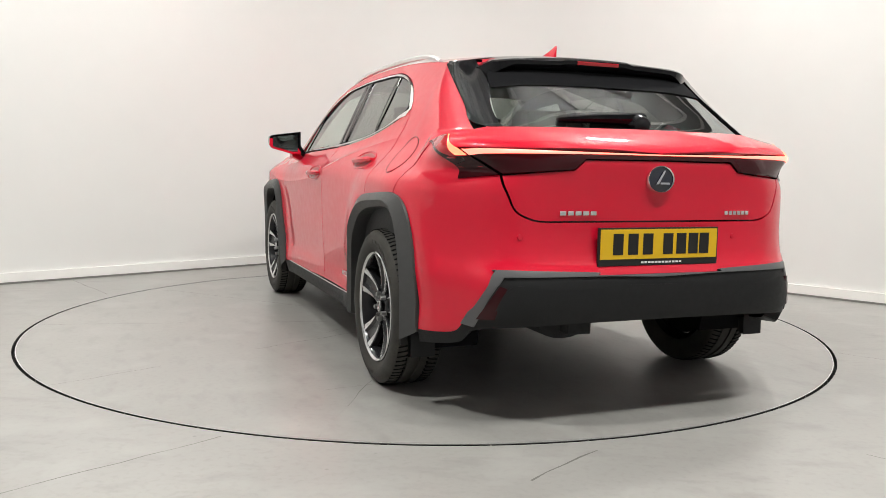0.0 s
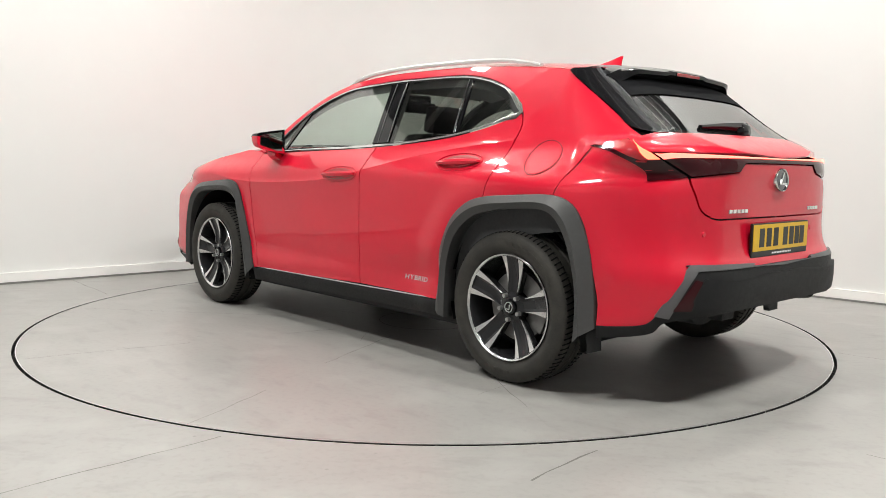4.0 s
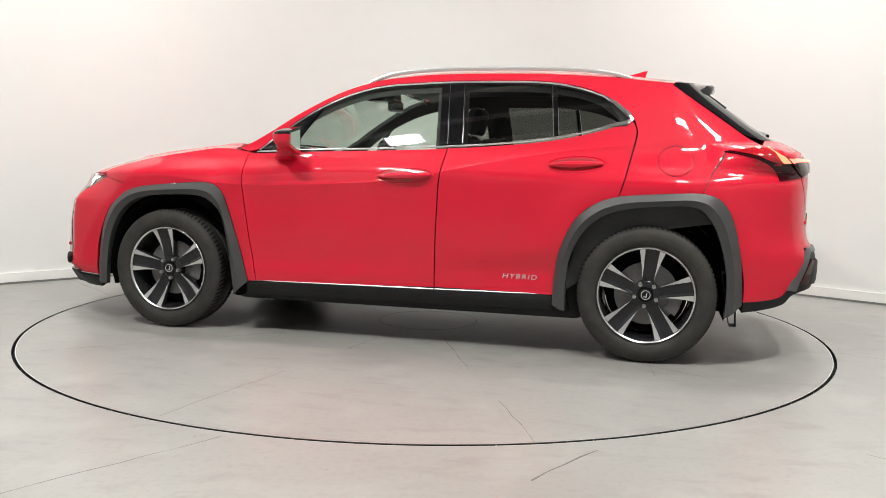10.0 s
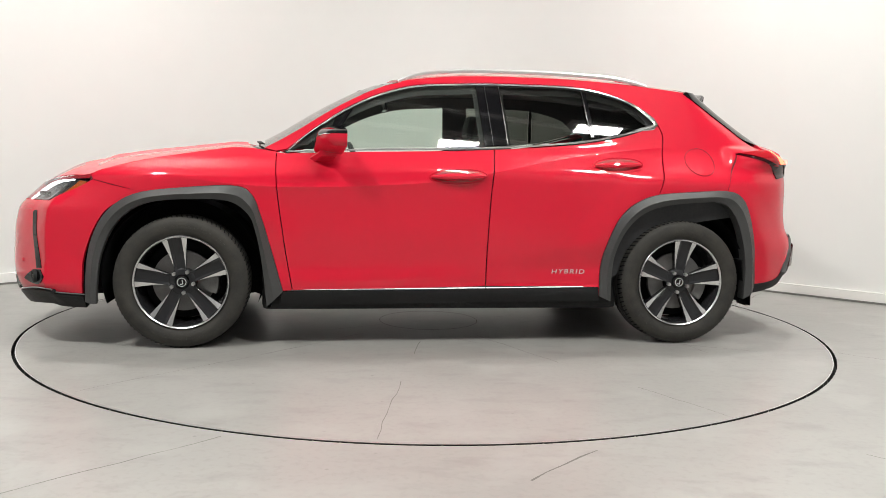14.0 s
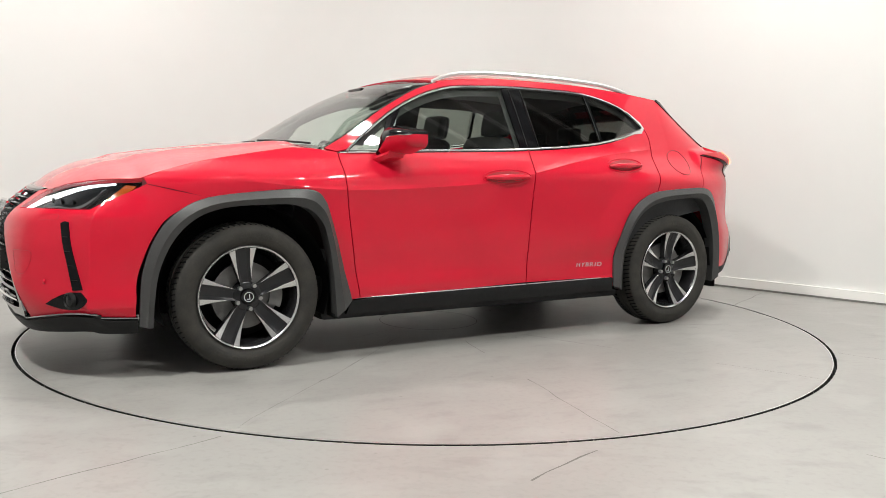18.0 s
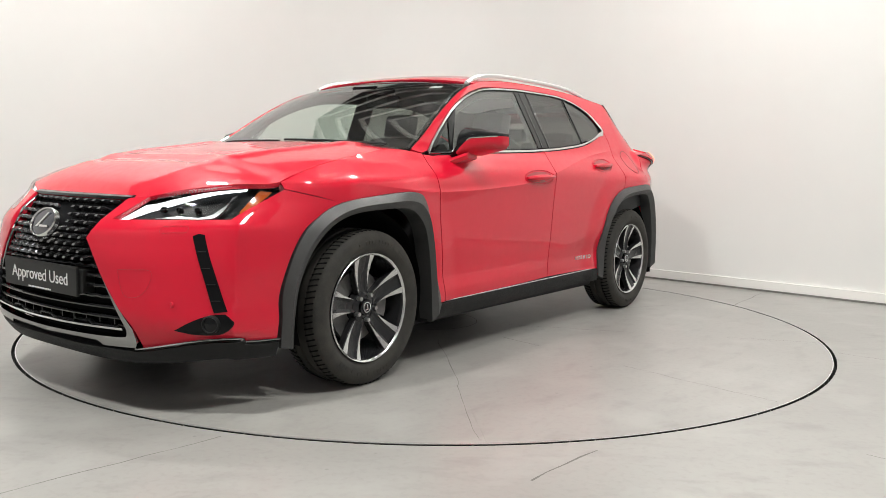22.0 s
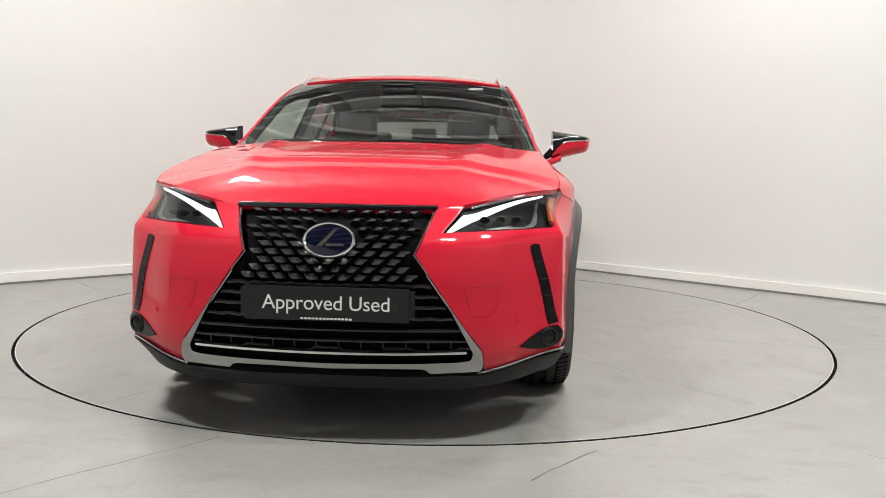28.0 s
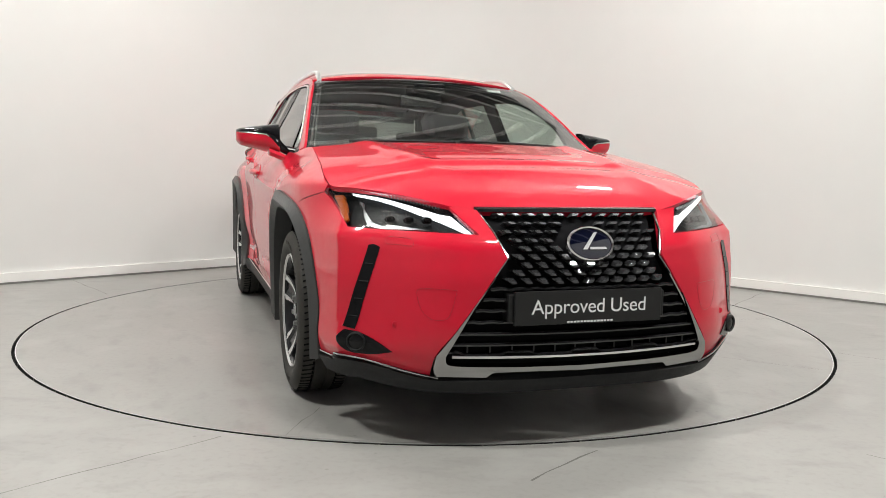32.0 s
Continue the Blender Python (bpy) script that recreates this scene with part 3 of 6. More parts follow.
FA, FS = corner_table(0.95, 0.87, 2.5, 3.6)
RA, RS = corner_table(0.74, 0.85, 2.0, 6.0)


# upright corner edge outside the bumper vent
FIN = hermite((0.20, 0.34, 0.52, 0.68, 0.74, 0.82), (0.775, 0.772, 0.769, 0.770, 0.760, 0.745))


def front(s, z):
    """Front corner surface: s runs round from the middle line to the side."""
    s, z = np.broadcast_arrays(np.asarray(s, float), np.asarray(z, float))
    a = np.interp(np.abs(s), FS, FA)
    x = XF + (NOSE(z) - XF) * np.maximum(np.cos(a), 0) ** (2 / 2.5)
    y = width(XF, z) * np.sin(a) ** (2 / NOSE_M(z)) + creases(x, z)
    d = y - FIN(z)
    fin = 0.058 * np.exp(-(d / np.where(d > 0, 0.045, 0.062)) ** 2 * 0.5 - np.abs(d) / 0.09) * np.clip((z - 0.22) / 0.10, 0, 1) * np.clip((0.83 - z) / 0.12, 0, 1)
    return x + fin, np.sign(s) * (y + 0.5 * fin), z


def rear(s, z):
    s, z = np.broadcast_arrays(np.asarray(s, float), np.asarray(z, float))
    a = np.interp(np.abs(s), RS, RA)
    x = XR + (TAIL(z) - XR) * np.maximum(np.cos(a), 0)
    y = width(XR, z) * np.sin(a) ** (2 / TAIL_M(z))
    return x, np.sign(s) * (y + creases(x, z) + tail_fin(x, z) * np.clip((y - 0.52) / 0.10, 0, 1)), z


def fy(y, z):
    """Front corner place from a half-width and height."""
    q = min(abs(y) / float(width(XF, z)), 1)
    return math.copysign(float(np.interp(math.asin(q ** (float(NOSE_M(z)) / 2)), FA, FS)), y), z


def fx(x, z):
    e = min(max((x - XF) / (float(NOSE(z)) - XF), 0), 1)
    return float(np.interp(math.acos(e ** 1.25), FA, FS)), z


def ry(y, z):
    q = min(abs(y) / float(width(XR, z)), 1)
    return math.copysign(float(np.interp(math.asin(q ** (float(TAIL_M(z)) / 2)), RA, RS)), y), z


def rx(x, z):
    e = min(max((x - XR) / (float(TAIL(z)) - XR), 0), 1)
    return float(np.interp(math.acos(e), RA, RS)), z


# lines of the upper body: edge of roof and screen pillar, hood shoulder
ROOF_EDGE = hermite((-1.66, -1.56, -1.42, -1.24, -1.07, -0.76, -0.44, 0.0, 0.20, 0.34, 0.485, 0.61, 0.79, 0.93), (1.345, 1.362, 1.382, 1.402, 1.418, 1.436, 1.440, 1.424, 1.394, 1.350, 1.280, 1.208, 1.092, 1.015))
SHOULDER = hermite((0.80, 0.93, 1.00, 1.057, 1.188, 1.338, 1.496, 1.57, 1.653, 1.716, 1.762, 1.87, 1.97, 2.06, 2.10, 2.22), (1.011, 1.0145, 1.019, 1.020, 1.003, 0.979, 0.951, 0.934, 0.911, 0.892, 0.873, 0.866, 0.845, 0.815, 0.790, 0.72))
HOOD_CROWN = hermite((0.80, 1.12, 1.43, 1.65, 1.75, 1.90, 2.02, 2.10, 2.2), (0.022, 0.036, 0.050, 0.072, 0.086, 0.072, 0.066, 0.068, 0.08))
PILLAR_X = hermite((1.015, 1.092, 1.208, 1.280, 1.350, 1.394, 1.424), (0.93, 0.79, 0.61, 0.485, 0.34, 0.20, 0.0))


def edge_y(x):
    return side_y(x, ROOF_EDGE(x))


def roof(x, y):
    k = np.clip(np.abs(y) / edge_y(x), 0, 1.05)
    return x, y, ROOF_EDGE(x) + (0.052 - 0.012 * np.clip(x, 0, 1)) * (1 - k ** 2.6)


def hood(x, y):
    ys = side_y(x, SHOULDER(x))
    k = np.clip(np.abs(y) / ys, 0, 1.02)
    ridge = 0.012 * np.exp(-((np.abs(y) - (0.40 + 0.12 * (1.9 - x))) / 0.055) ** 2) * np.clip((2.0 - x) * 4, 0, 1)
    drop = np.clip((x - 1.88) / 0.24, 0, 1) ** 2.2
    return x, y, SHOULDER(x) + HOOD_CROWN(x) * (1 - k ** (3.0 - 0.7 * drop)) * (1 - 0.74 * drop) + ridge


def screen(y, z):
    """Windscreen: z is the height at the pillar; the middle bulges forwards and up."""
    x = PILLAR_X(z)
    w = side_y(x, z) - 0.012
    k = 1 - np.clip(np.abs(y) / w, 0, 1.1) ** 2.2
    s = np.clip((z - 1.015) / 0.38, 0, 1)
    return x + (0.105 - 0.055 * s) * k - 0.006, y, z + (0.020 + 0.016 * s) * k


# body red darkened as the shade inside panel seams
CUP_DARK = material("seam_shade", (0.10, 0.004, 0.008), 0.6)


def run(f, a, b, n=10):
    return [f(a + (b - a) * k / n) for k in range(n + 1)]


# window band: sill line and upper line
BELT = hermite((-1.21, -1.11, -0.87, -0.57, -0.27, 0.48, 0.80), (1.196, 1.160, 1.101, 1.065, 1.044, 1.017, 1.003))
BAND = hermite((-1.21, -1.11, -0.99, -0.89, -0.58, -0.12, 0.19, 0.35, 0.49, 0.65, 0.80), (1.202, 1.288, 1.340, 1.366, 1.390, 1.383, 1.352, 1.300, 1.232, 1.125, 1.006))
F_ARCH = [(1.790, 0.235), (1.786, 0.35), (1.772, 0.48), (1.722, 0.62), (1.640, 0.722), (1.505, 0.790), (1.25, 0.82), (1.04, 0.826), (0.965, 0.780), (0.925, 0.68), (0.885, 0.545), (0.815, 0.290)]
R_ARCH = [(-0.862, 0.262), (-0.868, 0.40), (-0.890, 0.53), (-0.955, 0.68), (-1.05, 0.77), (-1.17, 0.814), (-1.38, 0.832), (-1.56, 0.838), (-1.655, 0.80), (-1.715, 0.69), (-1.752, 0.52), (-1.766, 0.310)]
F_HOLE = [(1.735, 0.225), (1.728, 0.34), (1.708, 0.47), (1.655, 0.595), (1.57, 0.69), (1.45, 0.742), (1.27, 0.758), (1.085, 0.752), (0.985, 0.685), (0.945, 0.58), (0.918, 0.43), (0.895, 0.215)]
R_HOLE = [(-0.925, 0.235), (-0.926, 0.38), (-0.942, 0.50), (-0.998, 0.625), (-1.09, 0.712), (-1.21, 0.754), (-1.37, 0.772), (-1.53, 0.772), (-1.612, 0.70), (-1.664, 0.57), (-1.690, 0.42), (-1.686, 0.245)]


def doors_and_sides():
    # front fender: lamp tip, shoulder line, door edge, arch
    top = run(lambda x: (x, float(SHOULDER(x)) + 0.0008), 1.755, 0.935)
    poly = outline([(1.745, 0.846), (1.755, 0.868)], top, [(0.935, 1.0150), (0.89, 1.009), (0.853, 1.004)], [(0.853, 1.004), (0.852, 0.915), (0.842, 0.78), (0.821, 0.62), (0.796, 0.45), (0.768, 0.296)], [(0.768, 0.296), (0.815, 0.292)],
                   F_ARCH[::-1][:7], [F_ARCH[5], (1.62, 0.8185), (1.745, 0.8465)])
    panel("front_fender", poly, side, PAINT, CAR, out=-1, step=0.016, ridge=CREASE)
    back = outline([(1.45, 0.772), (1.60, 0.798), (1.765, 0.832)], [(1.765, 0.832), (1.765, 0.866)], [(1.765, 0.866), (1.60, 0.840), (1.45, 0.812)], [(1.45, 0.812), (1.45, 0.772)])
    panel("seam_backing", back, side, CUP_DARK, CAR, out=-1, push=-0.0035, depth=0.002)
    # front door
    fd = outline([(0.851, 1.000), (0.850, 0.915), (0.840, 0.78), (0.819, 0.62), (0.794, 0.45), (0.766, 0.296)], [(0.766, 0.296), (0.2, 0.304), (-0.242, 0.314)],
                 [(-0.242, 0.314), (-0.242, 0.42), (-0.247, 0.60), (-0.258, 0.82), (-0.272, 0.95), (-0.284, 1.042)], run(lambda x: (x, float(BELT(x)) - 0.008), -0.284, 0.79))
    front_doors = panel("front_door", fd, side, PAINT, CAR, out=-1, step=0.016, ridge=CREASE)
    rd = outline([(-0.287, 1.042), (-0.275, 0.95), (-0.261, 0.82), (-0.250, 0.60), (-0.245, 0.42), (-0.245, 0.314)], [(-0.245, 0.314), (-0.6, 0.313), (-0.862, 0.310)], R_ARCH[:5] + [(-1.165, 0.800)],
                 [(-1.165, 0.800), (-1.195, 0.90), (-1.222, 1.03), (-1.240, 1.12), (-1.232, 1.165), (-1.212, 1.194)], run(lambda x: (x, float(BELT(x)) - 0.008), -1.205, -0.287))
    rear_doors = panel("rear_door", rd, side, PAINT, CAR, out=-1, step=0.016, ridge=CREASE)
    # quarter panel with the roof pillar, and the frame over the windows
    lamp = [(-1.93, 0.905), (-1.90, 0.945), (-1.80, 1.000), (-1.67, 1.036), (-1.66, 1.044), (-1.80, 1.052), (-1.90, 1.060)]
    gate = [(-1.835, 1.078), (-1.79, 1.102), (-1.75, 1.127), (-1.67, 1.187), (-1.57, 1.258), (-1.47, 1.330), (-1.405, 1.377)]
    cant = run(lambda x: (x, float(ROOF_EDGE(x)) - 0.001), -1.402, 0.915, 24)
    band = run(lambda x: (x, float(BAND(x)) + 0.012), 0.80, -1.10, 24)
    quarter = outline([(-1.56, 0.836), (-1.60, 0.93), (-1.663, 1.040)], lamp[4:], gate, cant, [(0.915, 1.02), (0.855, 1.006)], [(0.855, 1.006), (0.80, 1.018)], band,
                      [(-1.10, 1.300), (-1.20, 1.222), (-1.222, 1.200)], [(-1.222, 1.200), (-1.236, 1.165), (-1.244, 1.12), (-1.226, 1.03), (-1.199, 0.90), (-1.170, 0.812)], R_ARCH[5:8])
    sides = panel("body_side", quarter, side, PAINT, CAR, out=-1, step=0.018)
    back = outline([(-1.535, 0.83), (-1.575, 0.93), (-1.635, 1.055)], [(-1.635, 1.055), (-1.70, 1.055)], [(-1.70, 1.055), (-1.635, 0.93), (-1.59, 0.83)], [(-1.59, 0.83), (-1.535, 0.83)])
    panel("seam_backing", back, side, CUP_DARK, CAR, out=-1, push=-0.0035, depth=0.002)
    # fuel flap
    ring_pts = [(-1.433 + 0.082 * math.cos(a), 0.992 + 0.073 * math.sin(a)) for a in np.linspace(0, math.tau, 29)[:-1]]
    panel("fuel_flap", ring_pts, side, PAINT, sides[0], both=False, out=-1, push=0.0015, depth=0.003)
    seam = [Vector((x, float(side_y(x, z)) + 0.0008, z)) for x, z in [(-1.433 + 0.084 * math.cos(a), 0.992 + 0.075 * math.sin(a)) for a in np.linspace(0, math.tau, 41)[:-1]]]
    tube("flap_gap", seam, 0.0016, CUP_DARK, sides[0], sides=5, closed=True)
    # sill
    sill = outline([(0.820, 0.290), (0.2, 0.300), (-0.86, 0.309)], [(-0.86, 0.309), (-0.866, 0.235)], [(-0.866, 0.235), (0.2, 0.222), (0.835, 0.215)])
    panel("sill", sill, side, PLASTIC, CAR, out=-1, push=0.006, depth=0.05)
    for x0, x1 in ((0.80, -0.238), (-0.248, -0.855)):
        bar = [(x0 + (x1 - x0) * k / 12, float(side_y(0, 0.31)) + 0.004, float(np.interp(x0 + (x1 - x0) * k / 12, (-0.86, 0.8), (0.313, 0.296)))) for k in range(13)]
        b = tube("sill_strip", bar, 0.0028, SATIN, CAR, "thin bright strip", sides=6)
        mirror_part(b)
    return front_doors, rear_doors, sides


def flares():
    bulge = hermite((-1.75, -1.5, -1.0, -0.86, 0.80, 0.95, 1.40, 1.60, 1.75), (0.896, 0.916, 0.917, 0.888, 0.888, 0.917, 0.916, 0.896, 0.862))
    for name, o, i in (("front_arch", F_ARCH, F_HOLE), ("rear_arch", R_ARCH, R_HOLE)):
        A, B = smooth_run(o, 5), smooth_run(i, 5)
        rows = []
        for a, b in zip(A, B):
            ya, yb = float(side_y(a[0], max(a[1], 0.3))), float(side_y(b[0], max(b[1], 0.3)))
            edge = max(ya, 0.862)
            m1, m2 = a * 0.97 + b * 0.03, a * 0.46 + b * 0.54
            rows.append([(a[0], ya - 0.015, a[1]), (a[0], ya + 0.010, a[1]), (m1[0], min(ya + 0.012, float(bulge(m1[0]))), m1[1]), (m2[0], float(bulge(m2[0])), m2[1]), (b[0], float(bulge(b[0])) - 0.022, b[1]), (b[0], float(bulge(b[0])) - 0.045, b[1]), (b[0], 0.81, b[1])])
        f = loft(name, rows, FLARE, CAR, "matt black plastic wheel-arch trim", sharp=0.22)
        mirror_part(f)
    # dark wheel housings
    for name, cx in (("front_wheel_housing", 1.315), ("rear_wheel_housing", -1.315)):
        rows = []
        for k in range(25):
            a = math.radians(-18 + 216 * k / 24)
            r = 0.395 + 0.015 * math.sin(a)
            x, z = cx + r * math.cos(a), 0.345 + r * math.sin(a)
            rows.append([(x, 0.83, z), (x, 0.55, z), (cx + (x - cx) * 0.3, 0.54, 0.345 + (z - 0.345) * 0.3)])
        h = loft(name, rows, DARK, CAR)
        mirror_part(h)


NUT = material("wheel_nut_steel", (0.42, 0.42, 0.42), 0.28, metal=0.9)


def wheels():
    w = new("wheel")
    w.parent = CAR
    # tyre
    N = 96
    prof = [(0.232, -0.082), (0.246, -0.098), (0.275, -0.110), (0.305, -0.108), (0.322, -0.099), (0.331, -0.088), (0.335, -0.070)]
    prof += [(0.336, -0.052), (0.329, -0.050), (0.329, -0.043), (0.336, -0.041), (0.3365, -0.010), (0.329, -0.008), (0.329, 0.0)]
    prof = prof + [(r, -y) for r, y in prof[::-1][1:]]
    rows = [[(r * math.cos(k * math.tau / N), y, r * math.sin(k * math.tau / N)) for r, y in prof] for k in range(N)]
    tyre = loft("tyre", rows, RUBBER, w, "black tyre with moulded grooves", close_v=True)
    bm = bmesh.new()
    for k in range(84):
        a = k * math.tau / 84
        for s in (-1, 1):
            m = Matrix.Rotation(a, 4, "Y") @ Matrix.Translation((0.3314, s * 0.067, 0)) @ Matrix.Rotation(s * 0.12, 4, "Z") @ Matrix.Rotation(s * 0.25, 4, "X") @ Matrix.Diagonal((0.0096, 0.046, 0.0058, 1))
            bmesh.ops.create_cube(bm, size=1, matrix=m)
    tagged(part("tread_sipe", bm, DARK, tyre), kind="stuff")
    bm = bmesh.new()
    rnd = random.Random(5)
    for base in (40, 215):
        for k in range(16):
            a = radians(base + k * 4.2)
            m = Matrix.Rotation(a, 4, "Y") @ Matrix.Translation((0.283, 0.1098, 0)) @ Matrix.Diagonal((0.016, 0.0022, 0.010, 1))
            if rnd.random() < 0.9:
                bmesh.ops.create_cube(bm, size=1, matrix=m)
    tagged(part("sidewall_mark", bm, RUBBER, tyre), kind="stuff")
    # rim barrel and lip
    rp = [(0.236, 0.088), (0.239, 0.096), (0.234, 0.100), (0.229, 0.096), (0.222, 0.078), (0.214, 0.02), (0.206, -0.06), (0.225, -0.09)]
    rows = [[(r * math.cos(k * math.tau / 64), y, r * math.sin(k * math.tau / 64)) for r, y in rp] for k in range(64)]
    rim = loft("rim", rows, GUN, w, "dark grey alloy rim", close_v=True)
    rows = [[(r * math.cos(k * math.tau / 64), y, r * math.sin(k * math.tau / 64)) for r, y in ((0.2375, 0.0985), (0.2345, 0.1022), (0.2285, 0.0985), (0.226, 0.094))] for k in range(64)]
    loft("rim_edge", rows, MACHINED, rim, "bright machined rim edge", close_v=True)
    # five broad spokes: dark middle, bright wings that widen outwards
    def plate(r, t, y):
        return (t, y, r)

    def dark(u):
        return 0.026 + 0.008 * u

    def edge(u):
        return dark(u) + 0.031 * max(0.0, (u - 0.10) / 0.90) ** 1.35 + 0.0015

    def height(u):
        return 0.068 + 0.028 * u - 0.013 * math.sin(math.pi * u)
    rows = []
    for k in range(13):
        u = k / 12
        r, e, d, y = 0.050 + 0.181 * u, edge(u), dark(u), height(u)
        rows.append([plate(r, -e, y - 0.036), plate(r, -e, y - 0.006), plate(r, -d, y - 0.003), plate(r, -0.6 * d, y - 0.009), plate(r, 0.0, y - 0.011), plate(r, 0.6 * d, y - 0.009), plate(r, d, y - 0.003), plate(r, e, y - 0.006), plate(r, e, y - 0.036)])
    mid = loft("spoke", rows, GUN, w, "dark spoke with bright machined edges", close_u=True, cap=True, sharp=0.3)
    for sgn in (1, -1):
        rows = []
        for k in range(11):
            u = 0.12 + 0.88 * k / 10
            r, e, d, y = 0.050 + 0.181 * u, edge(u), dark(u), height(u) + 0.001
            rows.append([plate(r, sgn * d, y - 0.007), plate(r, sgn * (d + 0.0008), y), plate(r, sgn * (e - 0.0008), y - 0.001), plate(r, sgn * e, y - 0.009)])
        loft("spoke_edge", rows, MACHINED, mid, "bright machined edge", close_u=True, cap=True)
    for k in range(1, 5):
        m = Matrix.Rotation(k * math.tau / 5, 4, "Y")
        c = copy_thing(mid, m)
    # hub, cap, nuts
    rows = [[(r * math.cos(k * math.tau / 40), y, r * math.sin(k * math.tau / 40)) for r, y in ((0.070, 0.03), (0.067, 0.058), (0.058, 0.064), (0.037, 0.067), (0.033, 0.058))] for k in range(40)]
    hub = loft("hub", rows, GUN, w, close_v=True)
    rows = [[(r * math.cos(k * math.tau / 40), y, r * math.sin(k * math.tau / 40)) for r, y in ((0.034, 0.06), (0.034, 0.076), (0.031, 0.079), (0.027, 0.0785), (0.001, 0.080))] for k in range(40)]
    cap = loft("centre_cap", rows, GLOSS_BLACK, w, "black centre cap with a bright emblem", close_v=True)
    bm = bmesh.new()
    bmesh.ops.create_cone(bm, cap_ends=False, segments=28, radius1=0.023, radius2=0.023, depth=0.003, matrix=Matrix.Translation((0, 0.081, 0)) @ Matrix.Rotation(math.pi / 2, 4, "X"))
    bmesh.ops.solidify(bm, geom=bm.faces[:], thickness=0.003)
    box(bm, -0.006, -0.002, 0.0795, 0.082, -0.010, 0.012)
    box(bm, -0.006, 0.011, 0.0795, 0.082, -0.012, -0.008)
    part("cap_emblem", bm, SATIN, cap)
    for k in range(5):
        a = radians(54 + 72 * k)
        bm = bmesh.new()
        m = Matrix.Translation((0.056 * math.cos(a), 0.074, 0.056 * math.sin(a))) @ Matrix.Rotation(math.pi / 2, 4, "X")
        bmesh.ops.create_cone(bm, cap_ends=True, segments=6, radius1=0.0095, radius2=0.0105, depth=0.022, matrix=m)
        part("wheel_nut", bm, NUT, w)
    # brake disc and caliper
    rows = [[(r * math.cos(k * math.tau / 48), y, r * math.sin(k * math.tau / 48)) for r, y in ((0.07, 0.02), (0.155, 0.02), (0.155, -0.005), (0.07, -0.005))] for k in range(48)]
    loft("brake_disc", rows, DISC, w, "grey steel brake disc", close_u=True, close_v=True)
    rows = [[(r * math.cos(a), y, r * math.sin(a)) for r, y in ((0.115, 0.035), (0.175, 0.035), (0.180, -0.03), (0.110, -0.03))] for a in [radians(150 + 60 * k / 8) for k in range(9)]]
    loft("brake_caliper", rows, DISC, w, close_u=True, cap=True)
    rows = [[(r * math.cos(k * math.tau / 48), y, r * math.sin(k * math.tau / 48)) for r, y in ((0.20, -0.03), (0.02, -0.03))] for k in range(48)]
    loft("back_plate", rows, DARK, w, close_v=True)
    w.matrix_basis = pose(1.318, 0.772, 0.3365, 0, 8, 0)
    copy_thing(w, pose(-1.318, 0.778, 0.3365, 0, -6.5, 0))
    copy_thing(w, pose(1.318, -0.772, 0.3365, 0, 0, 180))
    copy_thing(w, pose(-1.318, -0.778, 0.3365, 0, 7, 180))


FRONT_DOORS, REAR_DOORS, SIDES = doors_and_sides()
flares()
wheels()


